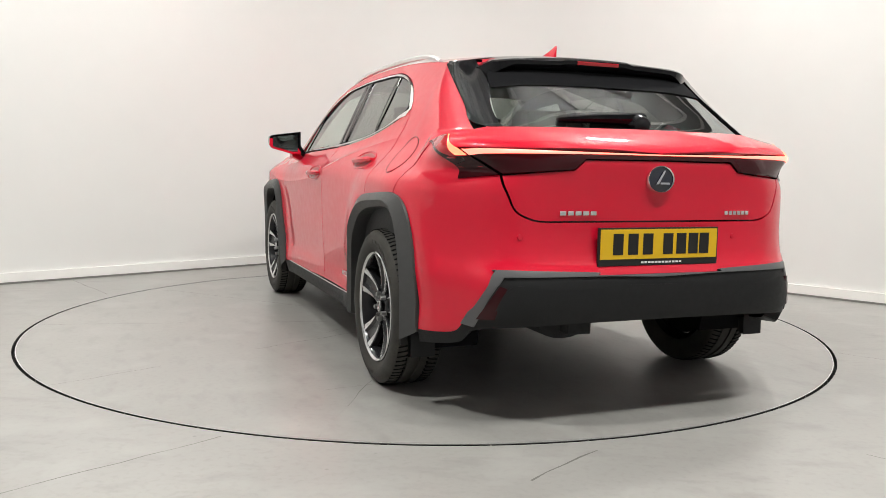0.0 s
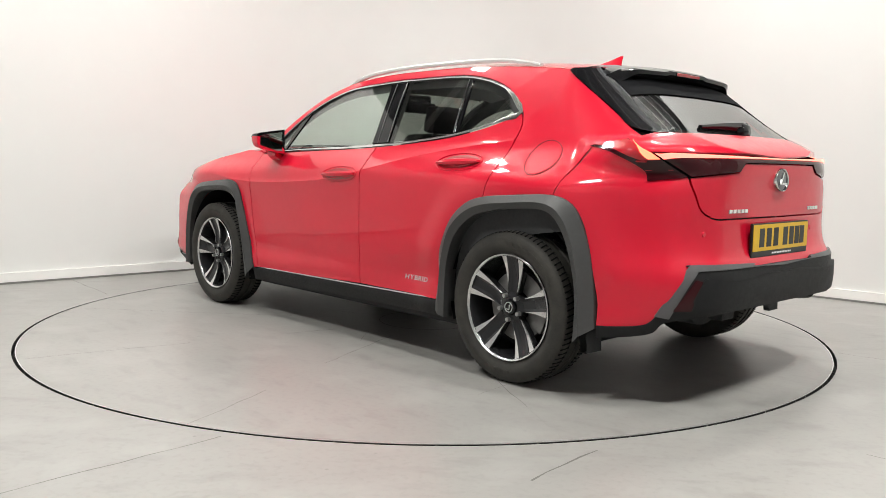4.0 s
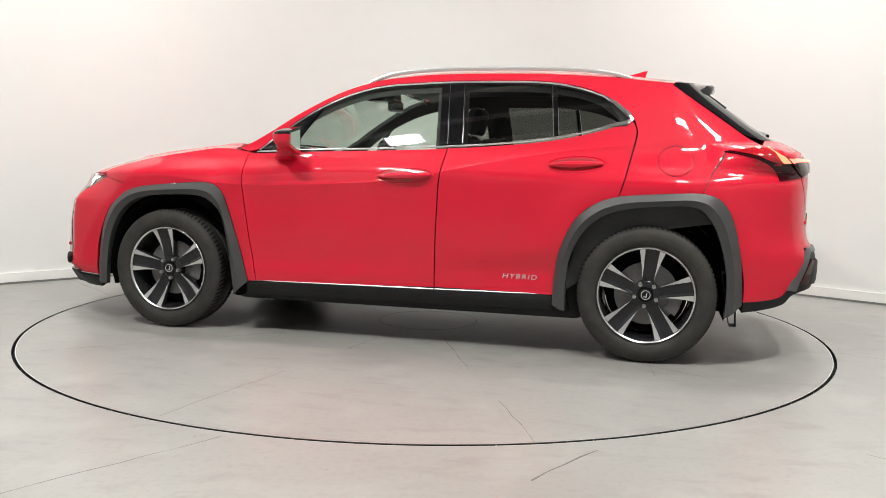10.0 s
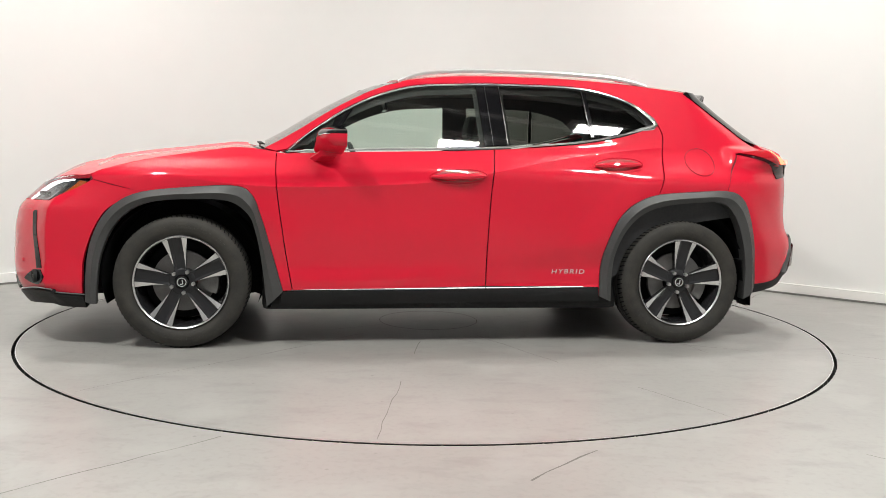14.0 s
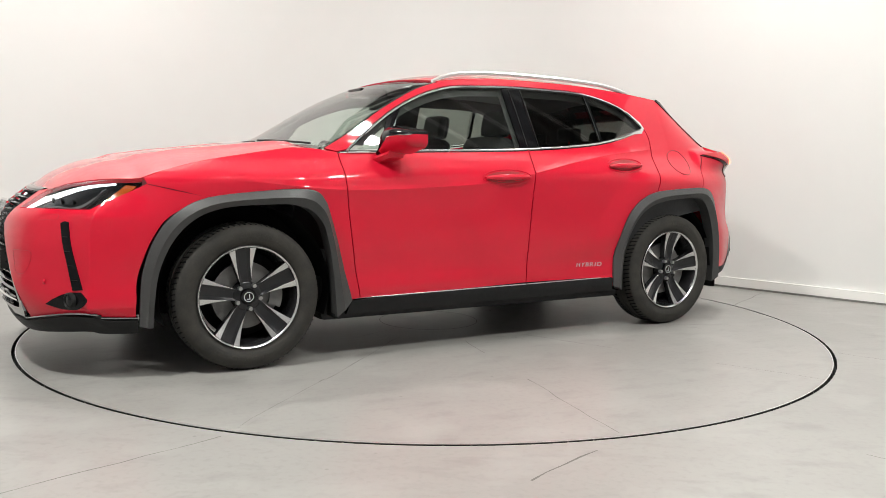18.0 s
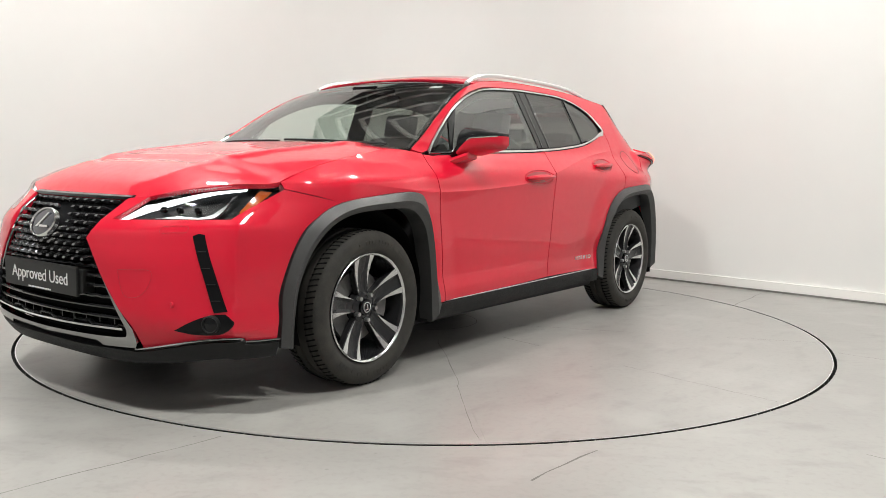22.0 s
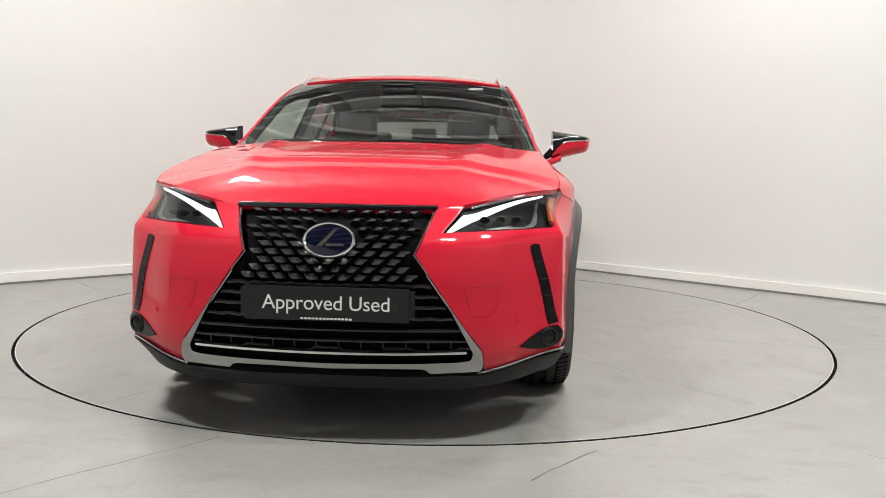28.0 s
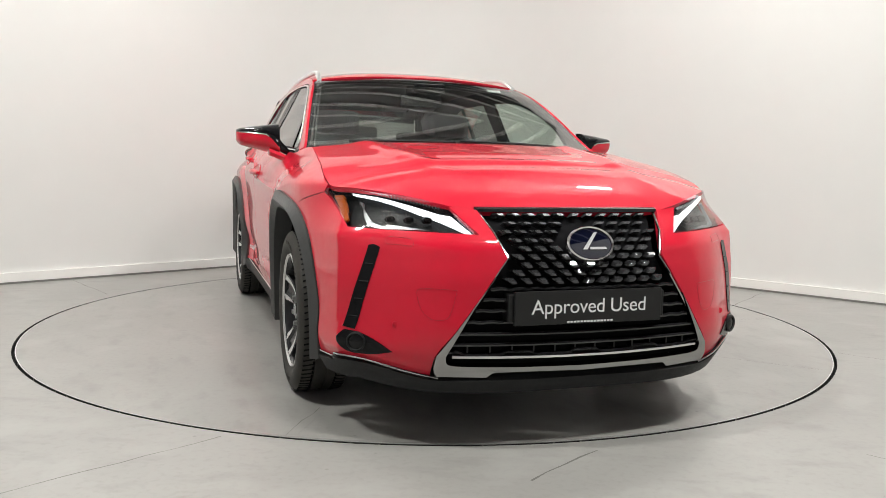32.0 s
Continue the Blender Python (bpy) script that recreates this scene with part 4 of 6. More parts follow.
def upper():
    # roof
    poly = outline(run(lambda x: (x, float(edge_y(x)) - 0.001), -1.50, 0.195, 16), [(0.195, float(edge_y(0.195))), (0.232, 0.40), (0.248, 0.0), (0.232, -0.40), (0.195, -float(edge_y(0.195)))], run(lambda x: (x, -float(edge_y(x)) + 0.001), 0.195, -1.50, 16))
    panel("roof", poly, roof, PAINT, CAR, both=False, out=1, step=0.05)
    # hood
    e = run(lambda x: (x, float(side_y(x, SHOULDER(x))) - 0.0012), 0.95, 1.76, 10)
    tip = [(1.76, float(side_y(1.76, SHOULDER(1.76))) - 0.002), (1.80, 0.771), (1.868, 0.728), (1.97, 0.618), (2.045, 0.510), (2.078, 0.440)]
    nose = [(2.078, 0.440), (2.104, 0.36), (2.126, 0.2), (2.134, 0.0)]
    half = outline([(1.06, 0.0), (1.05, 0.3), (1.01, 0.55), (0.95, e[0][1])], e, tip, nose)
    full = [q for q in half] + [np.array((q[0], -q[1])) for q in half[::-1] if abs(q[1]) > 1e-6]
    panel("hood", full, hood, PAINT, CAR, both=False, out=1, step=0.03, depth=0.02, gap=0.0005)
    # windscreen with black frit, scuttle
    def sw(z, k=1.0):
        return float(side_y(PILLAR_X(z), z)) - 0.014 * k
    zs = np.linspace(1.022, 1.393, 14)
    edge = [(sw(z), z) for z in zs]
    poly = outline([(-edge[0][0], 1.022), (edge[0][0], 1.022)], edge, [(edge[-1][0], 1.393), (-edge[-1][0], 1.393)], [(-a, b) for a, b in edge[::-1]])
    panel("windscreen", poly, screen, SCREEN, CAR, "clear windscreen with a black border", both=False, out=1, step=0.05, depth=0.004).visible_shadow = False

    def on_screen(y, z, lift):
        q = [float(v) for v in screen(y, z)]
        return (q[0] + lift * 0.45, q[1], q[2] + lift * 0.9)
    for s in (-1, 1):
        loft("screen_border", [[on_screen(s * (w - 0.028), z, -0.006), on_screen(s * (w + 0.002), z, -0.002)] for w, z in edge], GLOSS_BLACK, CAR)
    loft("screen_border", [[on_screen(y, 1.380, -0.006), on_screen(y, 1.394, -0.004)] for y in np.linspace(-0.55, 0.55, 17)], GLOSS_BLACK, CAR)
    loft("screen_border", [[on_screen(y, 1.020, -0.004), on_screen(y, 1.036, -0.006)] for y in np.linspace(-0.70, 0.70, 17)], GLOSS_BLACK, CAR)
    rows = []
    for y in np.linspace(-0.70, 0.70, 21):
        xx = 1.07 - 0.11 * (abs(y) / 0.74) ** 2
        rows.append([(xx, y, float(hood(xx, y)[2]) - 0.012), on_screen(y, 1.024, -0.010)])
    loft("scuttle", rows, PLASTIC, CAR, "black plastic scuttle panel")
    for y0, y1 in ((0.62, -0.02), (-0.05, -0.55)):
        tube("wiper", [on_screen(y0 + (y1 - y0) * k / 8, 1.030 + 0.006 * k / 8, 0.010) for k in range(9)], 0.006, PLASTIC, CAR, sides=6)
    # side windows, pillars and bright surround
    def band(x0, x1, n=10):
        return run(lambda x: (x, float(BAND(x)) - 0.006), x0, x1, n)

    def belt(x0, x1, n=10):
        return run(lambda x: (x, float(BELT(x)) + 0.014), x0, x1, n)
    even = fair(-1.15, 0.70, 1.03, 1.38)
    fw = outline(belt(0.60, -0.235), band(-0.205, 0.46), [(0.46, float(BAND(0.46)) - 0.006), (0.60, float(BELT(0.60)) + 0.014)])
    rw = outline(belt(-0.365, -0.83), band(-0.80, -0.335), [(-0.335, float(BAND(-0.335)) - 0.006), (-0.365, float(BELT(-0.365)) + 0.014)])
    qw = outline(belt(-0.855, -1.13), [(-1.155, 1.205), (-1.10, 1.275)], band(-1.07, -0.825, 6))
    fq = outline(belt(0.745, 0.625, 4), [(0.625, float(BELT(0.625)) + 0.014), (0.555, float(BAND(0.555)) - 0.012)], [(0.555, float(BAND(0.555)) - 0.012), (0.745, float(BELT(0.745)) + 0.014)])
    for name, poly, mat, par in (("window_pane", fw, GLASS, FRONT_DOORS), ("window_pane", rw, PRIVACY, REAR_DOORS), ("quarter_pane", qw, PRIVACY, REAR_DOORS), ("quarter_pane", fq, GLASS, FRONT_DOORS)):
        for o in panel(name, poly, even, mat, par, "clear side glass" if mat is GLASS else "dark tinted side glass", out=-1, push=-0.006, depth=0.003, step=0.06):
            o.visible_shadow = False
    bp = outline(belt(-0.235, -0.365, 3), [(-0.365, float(BELT(-0.365)) + 0.014), (-0.335, float(BAND(-0.335)) - 0.006)], band(-0.335, -0.205, 3), [(-0.205, float(BAND(-0.205)) - 0.006), (-0.235, float(BELT(-0.235)) + 0.014)])
    panel("pillar_cover", bp, even, GLOSS_BLACK, CAR, "gloss black pillar cover", out=-1, push=-0.003, depth=0.01)
    cp = outline([(-0.83, float(BELT(-0.83)) + 0.014), (-0.855, float(BELT(-0.855)) + 0.014)], [(-0.855, float(BELT(-0.855)) + 0.014), (-0.825, float(BAND(-0.825)) - 0.006)], [(-0.825, float(BAND(-0.825)) - 0.006), (-0.80, float(BAND(-0.80)) - 0.006)])
    panel("window_divider", cp, side, GLOSS_BLACK, REAR_DOORS, out=-1, push=-0.002, depth=0.01)
    ap = outline([(0.60, float(BELT(0.60)) + 0.014), (0.625, float(BELT(0.625)) + 0.014)], [(0.625, float(BELT(0.625)) + 0.014), (0.555, float(BAND(0.555)) - 0.012)], [(0.46, float(BAND(0.46)) - 0.006), (0.60, float(BELT(0.60)) + 0.014)])
    panel("window_divider", ap, side, GLOSS_BLACK, FRONT_DOORS, out=-1, push=-0.002, depth=0.01)
    for xa, xb, r, par in ((-0.362, -0.332, 0.0024, REAR_DOORS), (-0.282, -0.252, 0.0014, FRONT_DOORS), (-0.828, -0.799, 0.0024, REAR_DOORS)):
        pts = []
        for k in range(7):
            x = xa + (xb - xa) * k / 6
            z = float(BELT(xa)) + 0.014 + (float(BAND(xb)) - float(BELT(xa)) - 0.022) * k / 6
            pts.append((x, float(side_y(x, z)) + 0.001, z))
        mirror_part(tube("pillar_edge", pts, r, BRIGHT_TRIM, par[0], "thin bright edge", sides=5), par[1])
    loop = run(lambda x: (x, float(BELT(x)) + 0.002), 0.80, -1.12, 30) + [(-1.19, 1.178), (-1.212, 1.198), (-1.195, 1.222)] + run(lambda x: (x, float(BAND(x)) + 0.004), -1.12, 0.79, 34)
    rows = []
    for k, (x, z) in enumerate(loop):
        a, b = np.array(loop[k - 1]), np.array(loop[(k + 1) % len(loop)])
        t = (b - a) / np.linalg.norm(b - a)
        n = np.array((-t[1], t[0]))
        wide = 0.0048 + (0.010 * max(0, 1 - abs(x + 1.18) / 0.10))
        row = []
        for o, h in ((-1, -0.004), (-1, 0.003), (0, 0.006), (1, 0.003), (1, -0.004)):
            q = np.array((x, z)) + n * o * wide
            row.append((q[0], float(side_y(q[0], q[1])) + h, q[1]))
        rows.append(row)
    tr = loft("window_trim", rows, CHROME, CAR, "bright chrome window surround", close_v=True)
    mirror_part(tr)
    # roof rails
    pts = []
    for k in range(25):
        s = k / 24
        x = 0.215 - s * (0.215 + 1.20)
        lift = 0.026 * min(1, (s * 9)) ** 0.6 * min(1, ((1 - s) * 7)) ** 0.6
        pts.append((x, float(edge_y(x)) - 0.035, float(ROOF_EDGE(x)) + 0.012 + lift))
    rows = []
    for x, y, z in pts:
        rows.append([(x, y - 0.010, z - 0.016), (x, y - 0.013, z - 0.004), (x, y - 0.007, z + 0.005), (x, y + 0.006, z + 0.005), (x, y + 0.014, z - 0.003), (x, y + 0.012, z - 0.016)])
    mirror_part(loft("roof_rail", rows, SATIN, CAR, "satin silver roof rail", close_u=True, cap=True))
    # shark-fin aerial
    rows = []
    for k in range(11):
        s = k / 10
        x = -1.06 - 0.19 * s
        h = 0.062 * s ** 1.5
        if s > 0.93:
            h *= 0.9
        w = 0.026 * math.sin(math.pi * min(1, 0.12 + 0.8 * s)) ** 0.7
        z = float(roof(x, 0.0)[2]) - 0.003
        rows.append([(x, -w, z), (x - 0.01 * s, -w * 0.4, z + h * 0.6), (x - 0.02 * s, 0, z + h + 0.004), (x - 0.01 * s, w * 0.4, z + h * 0.6), (x, w, z)])
    loft("roof_aerial", rows, PAINT, CAR, "red shark-fin aerial", close_u=True, cap=True)


upper()


def glow(name, color, strength):
    return material(name, tuple(0.3 * c for c in color), 0.3, emit=color, strength=strength)


DAYLIGHT = glow("daylight_led", (0.92, 0.97, 1.0), 2.6)
TAIL_GLOW = glow("tail_led", (1.0, 0.17, 0.12), 3.6)
CORNER_GLOW = glow("corner_led", (1.0, 0.16, 0.08), 3.8)
TAIL_RED = material("tail_lamp_red", (0.40, 0.006, 0.014), 0.08, coat=0.8)
TAIL_DARK = material("tail_lamp_smoked", (0.032, 0.002, 0.004), 0.10, coat=0.15)
TAIL_DARK.node_tree.nodes["Principled BSDF"].inputs["Specular IOR Level"].default_value = 0.3
AMBER = material("amber_lens", (0.36, 0.075, 0.010), 0.15, coat=0.6)
LAMP_IN = material("lamp_housing", (0.005, 0.0055, 0.006), 0.4)
LAMP_IN.node_tree.nodes["Principled BSDF"].inputs["Specular IOR Level"].default_value = 0.15
RIB = material("lamp_rib", (0.16, 0.165, 0.17), 0.30, metal=0.5)
BADGE_BLUE = material("badge_blue", (0.002, 0.003, 0.014), 0.06, coat=1.0)
PLATE_YELLOW = material("plate_yellow", (0.72, 0.44, 0.01), 0.35, vary=0.06, scale=9)
WHITE_PRINT = material("white_print", (0.8, 0.8, 0.8), 0.4)
BLACK_PRINT = material("black_print", (0.01, 0.01, 0.01), 0.4)
# darker body red, painted as shade in handle cups and cover seams
CUP_SHADE = material("recess_shade_red", (0.30, 0.006, 0.012), 0.4, coat=0.4)
INNER = material("door_lining", (0.035, 0.035, 0.037), 0.65, vary=0.3, scale=8)
MIRROR = material("mirror_glass", (0.85, 0.87, 0.88), 0.01, metal=1.0)


def sym(half):
    """Closes a half outline (from the middle line to the middle line) with its mirror image."""
    h = [np.array(q, float) for q in half]
    return h + [np.array((-q[0], q[1])) for q in h[::-1] if abs(q[0]) > 1e-6]


def lettering(body, size, mat, parent, m, extrude=0.001, spacing=1.0):
    c = bpy.data.curves.new("lettering", "FONT")
    c.body, c.size, c.extrude, c.space_character = body, size, extrude, spacing
    c.align_x, c.align_y = "CENTER", "CENTER"
    o = bpy.data.objects.new("lettering", c)
    scene.collection.objects.link(o)
    bpy.context.view_layer.update()
    me = bpy.data.meshes.new_from_object(o.evaluated_get(bpy.context.evaluated_depsgraph_get()))
    bpy.data.objects.remove(o)
    me.transform(m)
    # one mesh for each letter
    link = list(range(len(me.vertices)))

    def root(i):
        while link[i] != i:
            link[i] = link[link[i]]
            i = link[i]
        return i
    for p in me.polygons:
        for i in p.vertices[1:]:
            link[root(i)] = root(p.vertices[0])
    faces = collections.defaultdict(list)
    for p in me.polygons:
        faces[root(p.vertices[0])].append(list(p.vertices))
    made = []
    for fs in faces.values():
        used = sorted({i for f in fs for i in f})
        at = {i: k for k, i in enumerate(used)}
        made.append(add("letter", mesh_of("letter", [me.vertices[i].co for i in used], [[at[i] for i in f] for f in fs], smooth=False), mat, parent))
    bpy.data.meshes.remove(me)
    return made


def facing(px, py, pz, nx, ny, nz, ux=0, uy=0, uz=1):
    """Axes for flat writing at a point: reading direction, up, outward."""
    n = Vector((nx, ny, nz)).normalized()
    u = Vector((ux, uy, uz))
    u = (u - n * u.dot(n)).normalized()
    r = u.cross(n)
    return Matrix(((r.x, u.x, n.x, px), (r.y, u.y, n.y, py), (r.z, u.z, n.z, pz), (0, 0, 0, 1)))


def emblem(name, parent, p, n, w, h):
    """Oval badge: dark blue disc, bright ring and a slanted bar."""
    m = facing(*p, *n)
    rows = []
    for k in range(48):
        a = k * math.tau / 48
        c, s = math.cos(a), math.sin(a)
        rows.append([m @ Vector((w * f * c, h * f * s, d)) for f, d in ((1.0, -0.012), (1.0, 0.004), (0.95, 0.009), (0.89, 0.005), (0.88, -0.004))])
    ringo = loft(name, rows, CHROME, parent, "oval badge with a chrome ring and dark blue face", close_v=True)
    rows = [[m @ Vector((w * f * math.cos(k * math.tau / 48), h * f * math.sin(k * math.tau / 48), d)) for f, d in ((0.89, 0.002), (0.6, 0.004), (0.02, 0.005))] for k in range(48)]
    loft("badge_face", rows, BADGE_BLUE, ringo, close_v=True)
    bm = bmesh.new()
    def bar(pts):
        lo, hi = [bm.verts.new(m @ Vector((x * w, y * h, 0.003))) for x, y in pts], [bm.verts.new(m @ Vector((x * w, y * h, 0.009))) for x, y in pts]
        bm.faces.new(hi)
        for i in range(len(pts)):
            j = (i + 1) % len(pts)
            bm.faces.new((lo[i], lo[j], hi[j], hi[i]))
    bar([(0.18, 0.62), (0.32, 0.62), (-0.22, -0.38), (-0.42, -0.38)])
    bar([(-0.12, -0.38), (0.62, -0.38), (0.56, -0.24), (-0.08, -0.24)])
    bmesh.ops.recalc_face_normals(bm, faces=bm.faces[:])
    part("badge_bar", bm, CHROME, ringo)
    return ringo


GRILLE_X = hermite((0.22, 0.27, 0.36, 0.50, 0.60, 0.66, 0.70, 0.74, 0.80, 0.83), (2.25, 2.270, 2.287, 2.294, 2.290, 2.280, 2.262, 2.222, 2.140, 2.09))


def grille_face(y, z):
    return GRILLE_X(z) - 0.24 * y * y, y, z


def front_end():
    lamp_low = [fy(0.375, 0.728), fy(0.55, 0.733), fy(0.68, 0.735), fy(0.743, 0.738)]
    lamp_back = [fy(0.743, 0.738), fx(1.83, 0.80), fx(1.742, 0.850)]
    lamp_top = [fx(1.742, 0.853), fx(1.80, 0.864), fx(1.868, 0.864), fy(0.62, 0.848), fy(0.51, 0.824), fy(0.445, 0.812)]
    lamp_in = [fy(0.445, 0.812), fy(0.375, 0.728)]
    arch = [fx(x, z) for x, z in ((1.505, 0.788), (1.640, 0.722), (1.722, 0.62), (1.772, 0.48), (1.786, 0.35), (1.790, 0.268))]
    lip_line = [fx(1.790, 0.268), fx(1.90, 0.278), fy(0.775, 0.294), fy(0.70, 0.290), fy(0.525, 0.254)]
    spindle = [fy(0.525, 0.254), fy(0.515, 0.33), fy(0.455, 0.415), fy(0.375, 0.53)]
    spindle2 = [fy(0.375, 0.53), fy(0.290, 0.655)]
    red = outline([fy(0.352, 0.804), fy(0.440, 0.814)], lamp_in, lamp_low, lamp_back, [fx(1.742, 0.846), fx(1.62, 0.818), fx(1.505, 0.794)], arch, lip_line, spindle, spindle2, [fy(0.290, 0.655), fy(0.352, 0.806)])
    bump = panel("front_bumper", red, front, PAINT, CAR, out=1, step=0.013, depth=0.02)
    # lower lip, one piece round the nose
    half = outline([(0.0, 0.247), fy(0.35, 0.247), fy(0.52, 0.250)], [fy(0.52, 0.250), fy(0.70, 0.287), fy(0.775, 0.291), fx(1.90, 0.275), fx(1.785, 0.264)], [fx(1.785, 0.264), fx(1.785, 0.205)], [fx(1.785, 0.205), fx(1.92, 0.205), fy(0.70, 0.215), fy(0.45, 0.196), (0.0, 0.192)])
    panel("front_lip", sym(half), front, PLASTIC, CAR, "matt black front lip", both=False, out=1, push=0.014, depth=0.05, step=0.04)
    pts = [Vector([float(c) for c in front(*q)]) + Vector((0.012, 0.004, 0.002)) for q in smooth_run([fy(0.50, 0.248), fy(0.70, 0.289), fy(0.775, 0.294), fx(1.90, 0.279), fx(1.75, 0.270)], 6)]
    mirror_part(tube("lip_edge", pts, 0.0035, BRIGHT_TRIM, CAR, sides=6))
    # vertical vent with its fog lamp
    slot = outline([fy(0.670, 0.676), fy(0.684, 0.685), fy(0.700, 0.682)], [fy(0.700, 0.682), fy(0.731, 0.55), fy(0.760, 0.398)], [fy(0.758, 0.398), fy(0.734, 0.393)], [fy(0.734, 0.393), fy(0.708, 0.52), fy(0.670, 0.676)])
    vents = panel("bumper_vent", slot, front, FOG_BLACK, bump, "narrow black vent", out=1, push=0.003, depth=0.012, step=0.010)
    for z in (0.62, 0.56, 0.50, 0.44):
        y0 = float(np.interp(z, (0.38, 0.52, 0.676), (0.734, 0.708, 0.674)))
        pts = [Vector([float(v) for v in front(*fy(y0 + d, z))]) + Vector((0.004, 0.003, 0)) for d in (0.004, 0.013, 0.022)]
        mirror_part(tube("vent_bar", pts, 0.0014, PLASTIC, vents[0], sides=5), vents[1])
    bez = outline([fy(0.640, 0.330), fy(0.682, 0.362), fy(0.722, 0.386), fy(0.756, 0.392)], [fy(0.756, 0.392), fy(0.772, 0.362), fy(0.766, 0.332), fy(0.742, 0.314), fy(0.692, 0.314), fy(0.640, 0.330)])
    bezels = panel("fog_lamp", bez, front, FOG_BLACK, bump, "round fog lamp in a gloss black recess", out=1, push=0.004, depth=0.02)
    c = Vector([float(v) for v in front(*fy(0.731, 0.354))])
    m = Matrix.Translation(c + Vector((0.006, 0.004, 0))) @ Vector((0.90, 0.44, 0)).to_track_quat("Z", "Y").to_matrix().to_4x4()
    for s, par in ((1, bezels[0]), (-1, bezels[1])):
        k = Matrix.Diagonal((1, s, 1, 1))
        rows = [[k @ m @ Vector((r * math.cos(j * math.tau / 32), r * math.sin(j * math.tau / 32), d)) for r, d in ((0.034, -0.012), (0.034, 0.004), (0.029, 0.007), (0.026, 0.001))] for j in range(32)]
        loft("bezel_ring", rows, PLASTIC, par, close_v=True)
        rows = [[k @ m @ Vector((r * math.cos(j * math.tau / 32), r * math.sin(j * math.tau / 32), d)) for r, d in ((0.027, 0.001), (0.016, 0.004), (0.0005, 0.005))] for j in range(32)]
        loft("fog_lens", rows, GLOSS_BLACK, par, close_v=True)
    # tow-eye cover, sensor, washer cover: fine seams and discs
    for name, loop in (("tow_cover_seam", [fy(0.455, 0.548), fy(0.515, 0.550), fy(0.572, 0.545), fy(0.564, 0.486), fy(0.535, 0.452), fy(0.490, 0.452), fy(0.470, 0.486)]), ("washer_cover", [fy(0.578, 0.694), fy(0.583, 0.708), fy(0.615, 0.711), fy(0.648, 0.710), fy(0.654, 0.698), fy(0.649, 0.688), fy(0.615, 0.687), fy(0.583, 0.685)])):
        pts = [Vector([float(v) for v in front(*q)]) + Vector((0.0008, 0.0005, 0)) for q in smooth_run(loop + loop[:1], 5)[:-1]]
        mirror_part(tube(name, pts, 0.0005, CUP_SHADE, bump[0], sides=5, closed=True), bump[1])
    for y, z in ((0.635, 0.425),):
        q = Vector([float(v) for v in front(*fy(y, z))])
        rows = [[q + Vector((d, r * math.cos(j * math.tau / 16), r * math.sin(j * math.tau / 16))) for r, d in ((0.011, -0.004), (0.010, 0.003), (0.0003, 0.0035))] for j in range(16)]
        mirror_part(loft("parking_sensor", rows, PAINT, bump[0], close_v=True), bump[1])
    # headlamps
    body = outline(lamp_low, lamp_back, lamp_top, lamp_in)
    lamps = panel("headlamp", body, front, LAMP_IN, CAR, "slim headlamp with a bright white strip", out=1, push=-0.040, depth=0.01, gap=0.003, step=0.015)
    for o in panel("lens", body, front, LENS, lamps, "clear lens", out=1, push=0.001, depth=0.038, gap=0.002, step=0.015):
        o.visible_shadow = False
    strip1 = outline([fy(0.386, 0.733), fy(0.440, 0.792)], [fy(0.440, 0.792), fy(0.475, 0.796)], [fy(0.475, 0.796), fy(0.56, 0.818), fy(0.66, 0.843), fx(1.865, 0.853)], [fx(1.865, 0.853), fx(1.875, 0.843)], [fx(1.875, 0.843), fy(0.66, 0.829), fy(0.56, 0.801), fy(0.475, 0.775)], [fy(0.475, 0.775), fy(0.386, 0.733)])
    panel("daylight_strip", strip1, front, DAYLIGHT, lamps, "glowing white daylight strip", out=1, push=-0.016, depth=0.012, step=0.012)
    amb = outline([fx(1.786, 0.838), fx(1.835, 0.798), fx(1.890, 0.758)], [fx(1.890, 0.758), fx(1.902, 0.772), fx(1.858, 0.818), fx(1.828, 0.844)], [fx(1.828, 0.844), fx(1.786, 0.838)])
    panel("side_marker", amb, front, AMBER, lamps, "amber side marker", out=1, push=-0.014, depth=0.01, step=0.012)
    hook = outline([fy(0.52, 0.748), fy(0.60, 0.757)], [fy(0.60, 0.757), fy(0.655, 0.752), fy(0.685, 0.765)], [fy(0.685, 0.765), fx(1.905, 0.828)], [fx(1.905, 0.828), fx(1.918, 0.822)], [fx(1.918, 0.822), fy(0.700, 0.757), fy(0.665, 0.742)], [fy(0.665, 0.742), fy(0.52, 0.745)])
    panel("light_guide", hook, front, RIB, lamps, "silver light guide", out=1, push=-0.018, depth=0.012, step=0.012)
    for y in np.linspace(0.475, 0.655, 20):
        z = 0.806 + 0.235 * (y - 0.47)
        p0, p1 = [Vector([float(v) for v in front(*fy(y, z + d))]) - Vector((0.013, 0.004, 0)) for d in (-0.005, 0.002)]
        mirror_part(tube("light_rib", [p0, p1], 0.0020, RIB, lamps[0], sides=5), lamps[1])
    for y in (0.52, 0.575, 0.63):
        q = Vector([float(v) for v in front(*fy(y, 0.764))]) + Vector((-0.030, -0.006, 0))
        rows = [[q + Vector((d, r * math.cos(j * math.tau / 20) * 1.15, r * math.sin(j * math.tau / 20) * 0.8)) for r, d in ((0.016, -0.008), (0.015, 0.002), (0.013, 0.003), (0.011, -0.001), (0.0005, 0.002))] for j in range(20)]
        p = loft("projector", rows, LAMP_IN, lamps[0], "small projector lens", close_v=True)
        mirror_part(p, lamps[1])
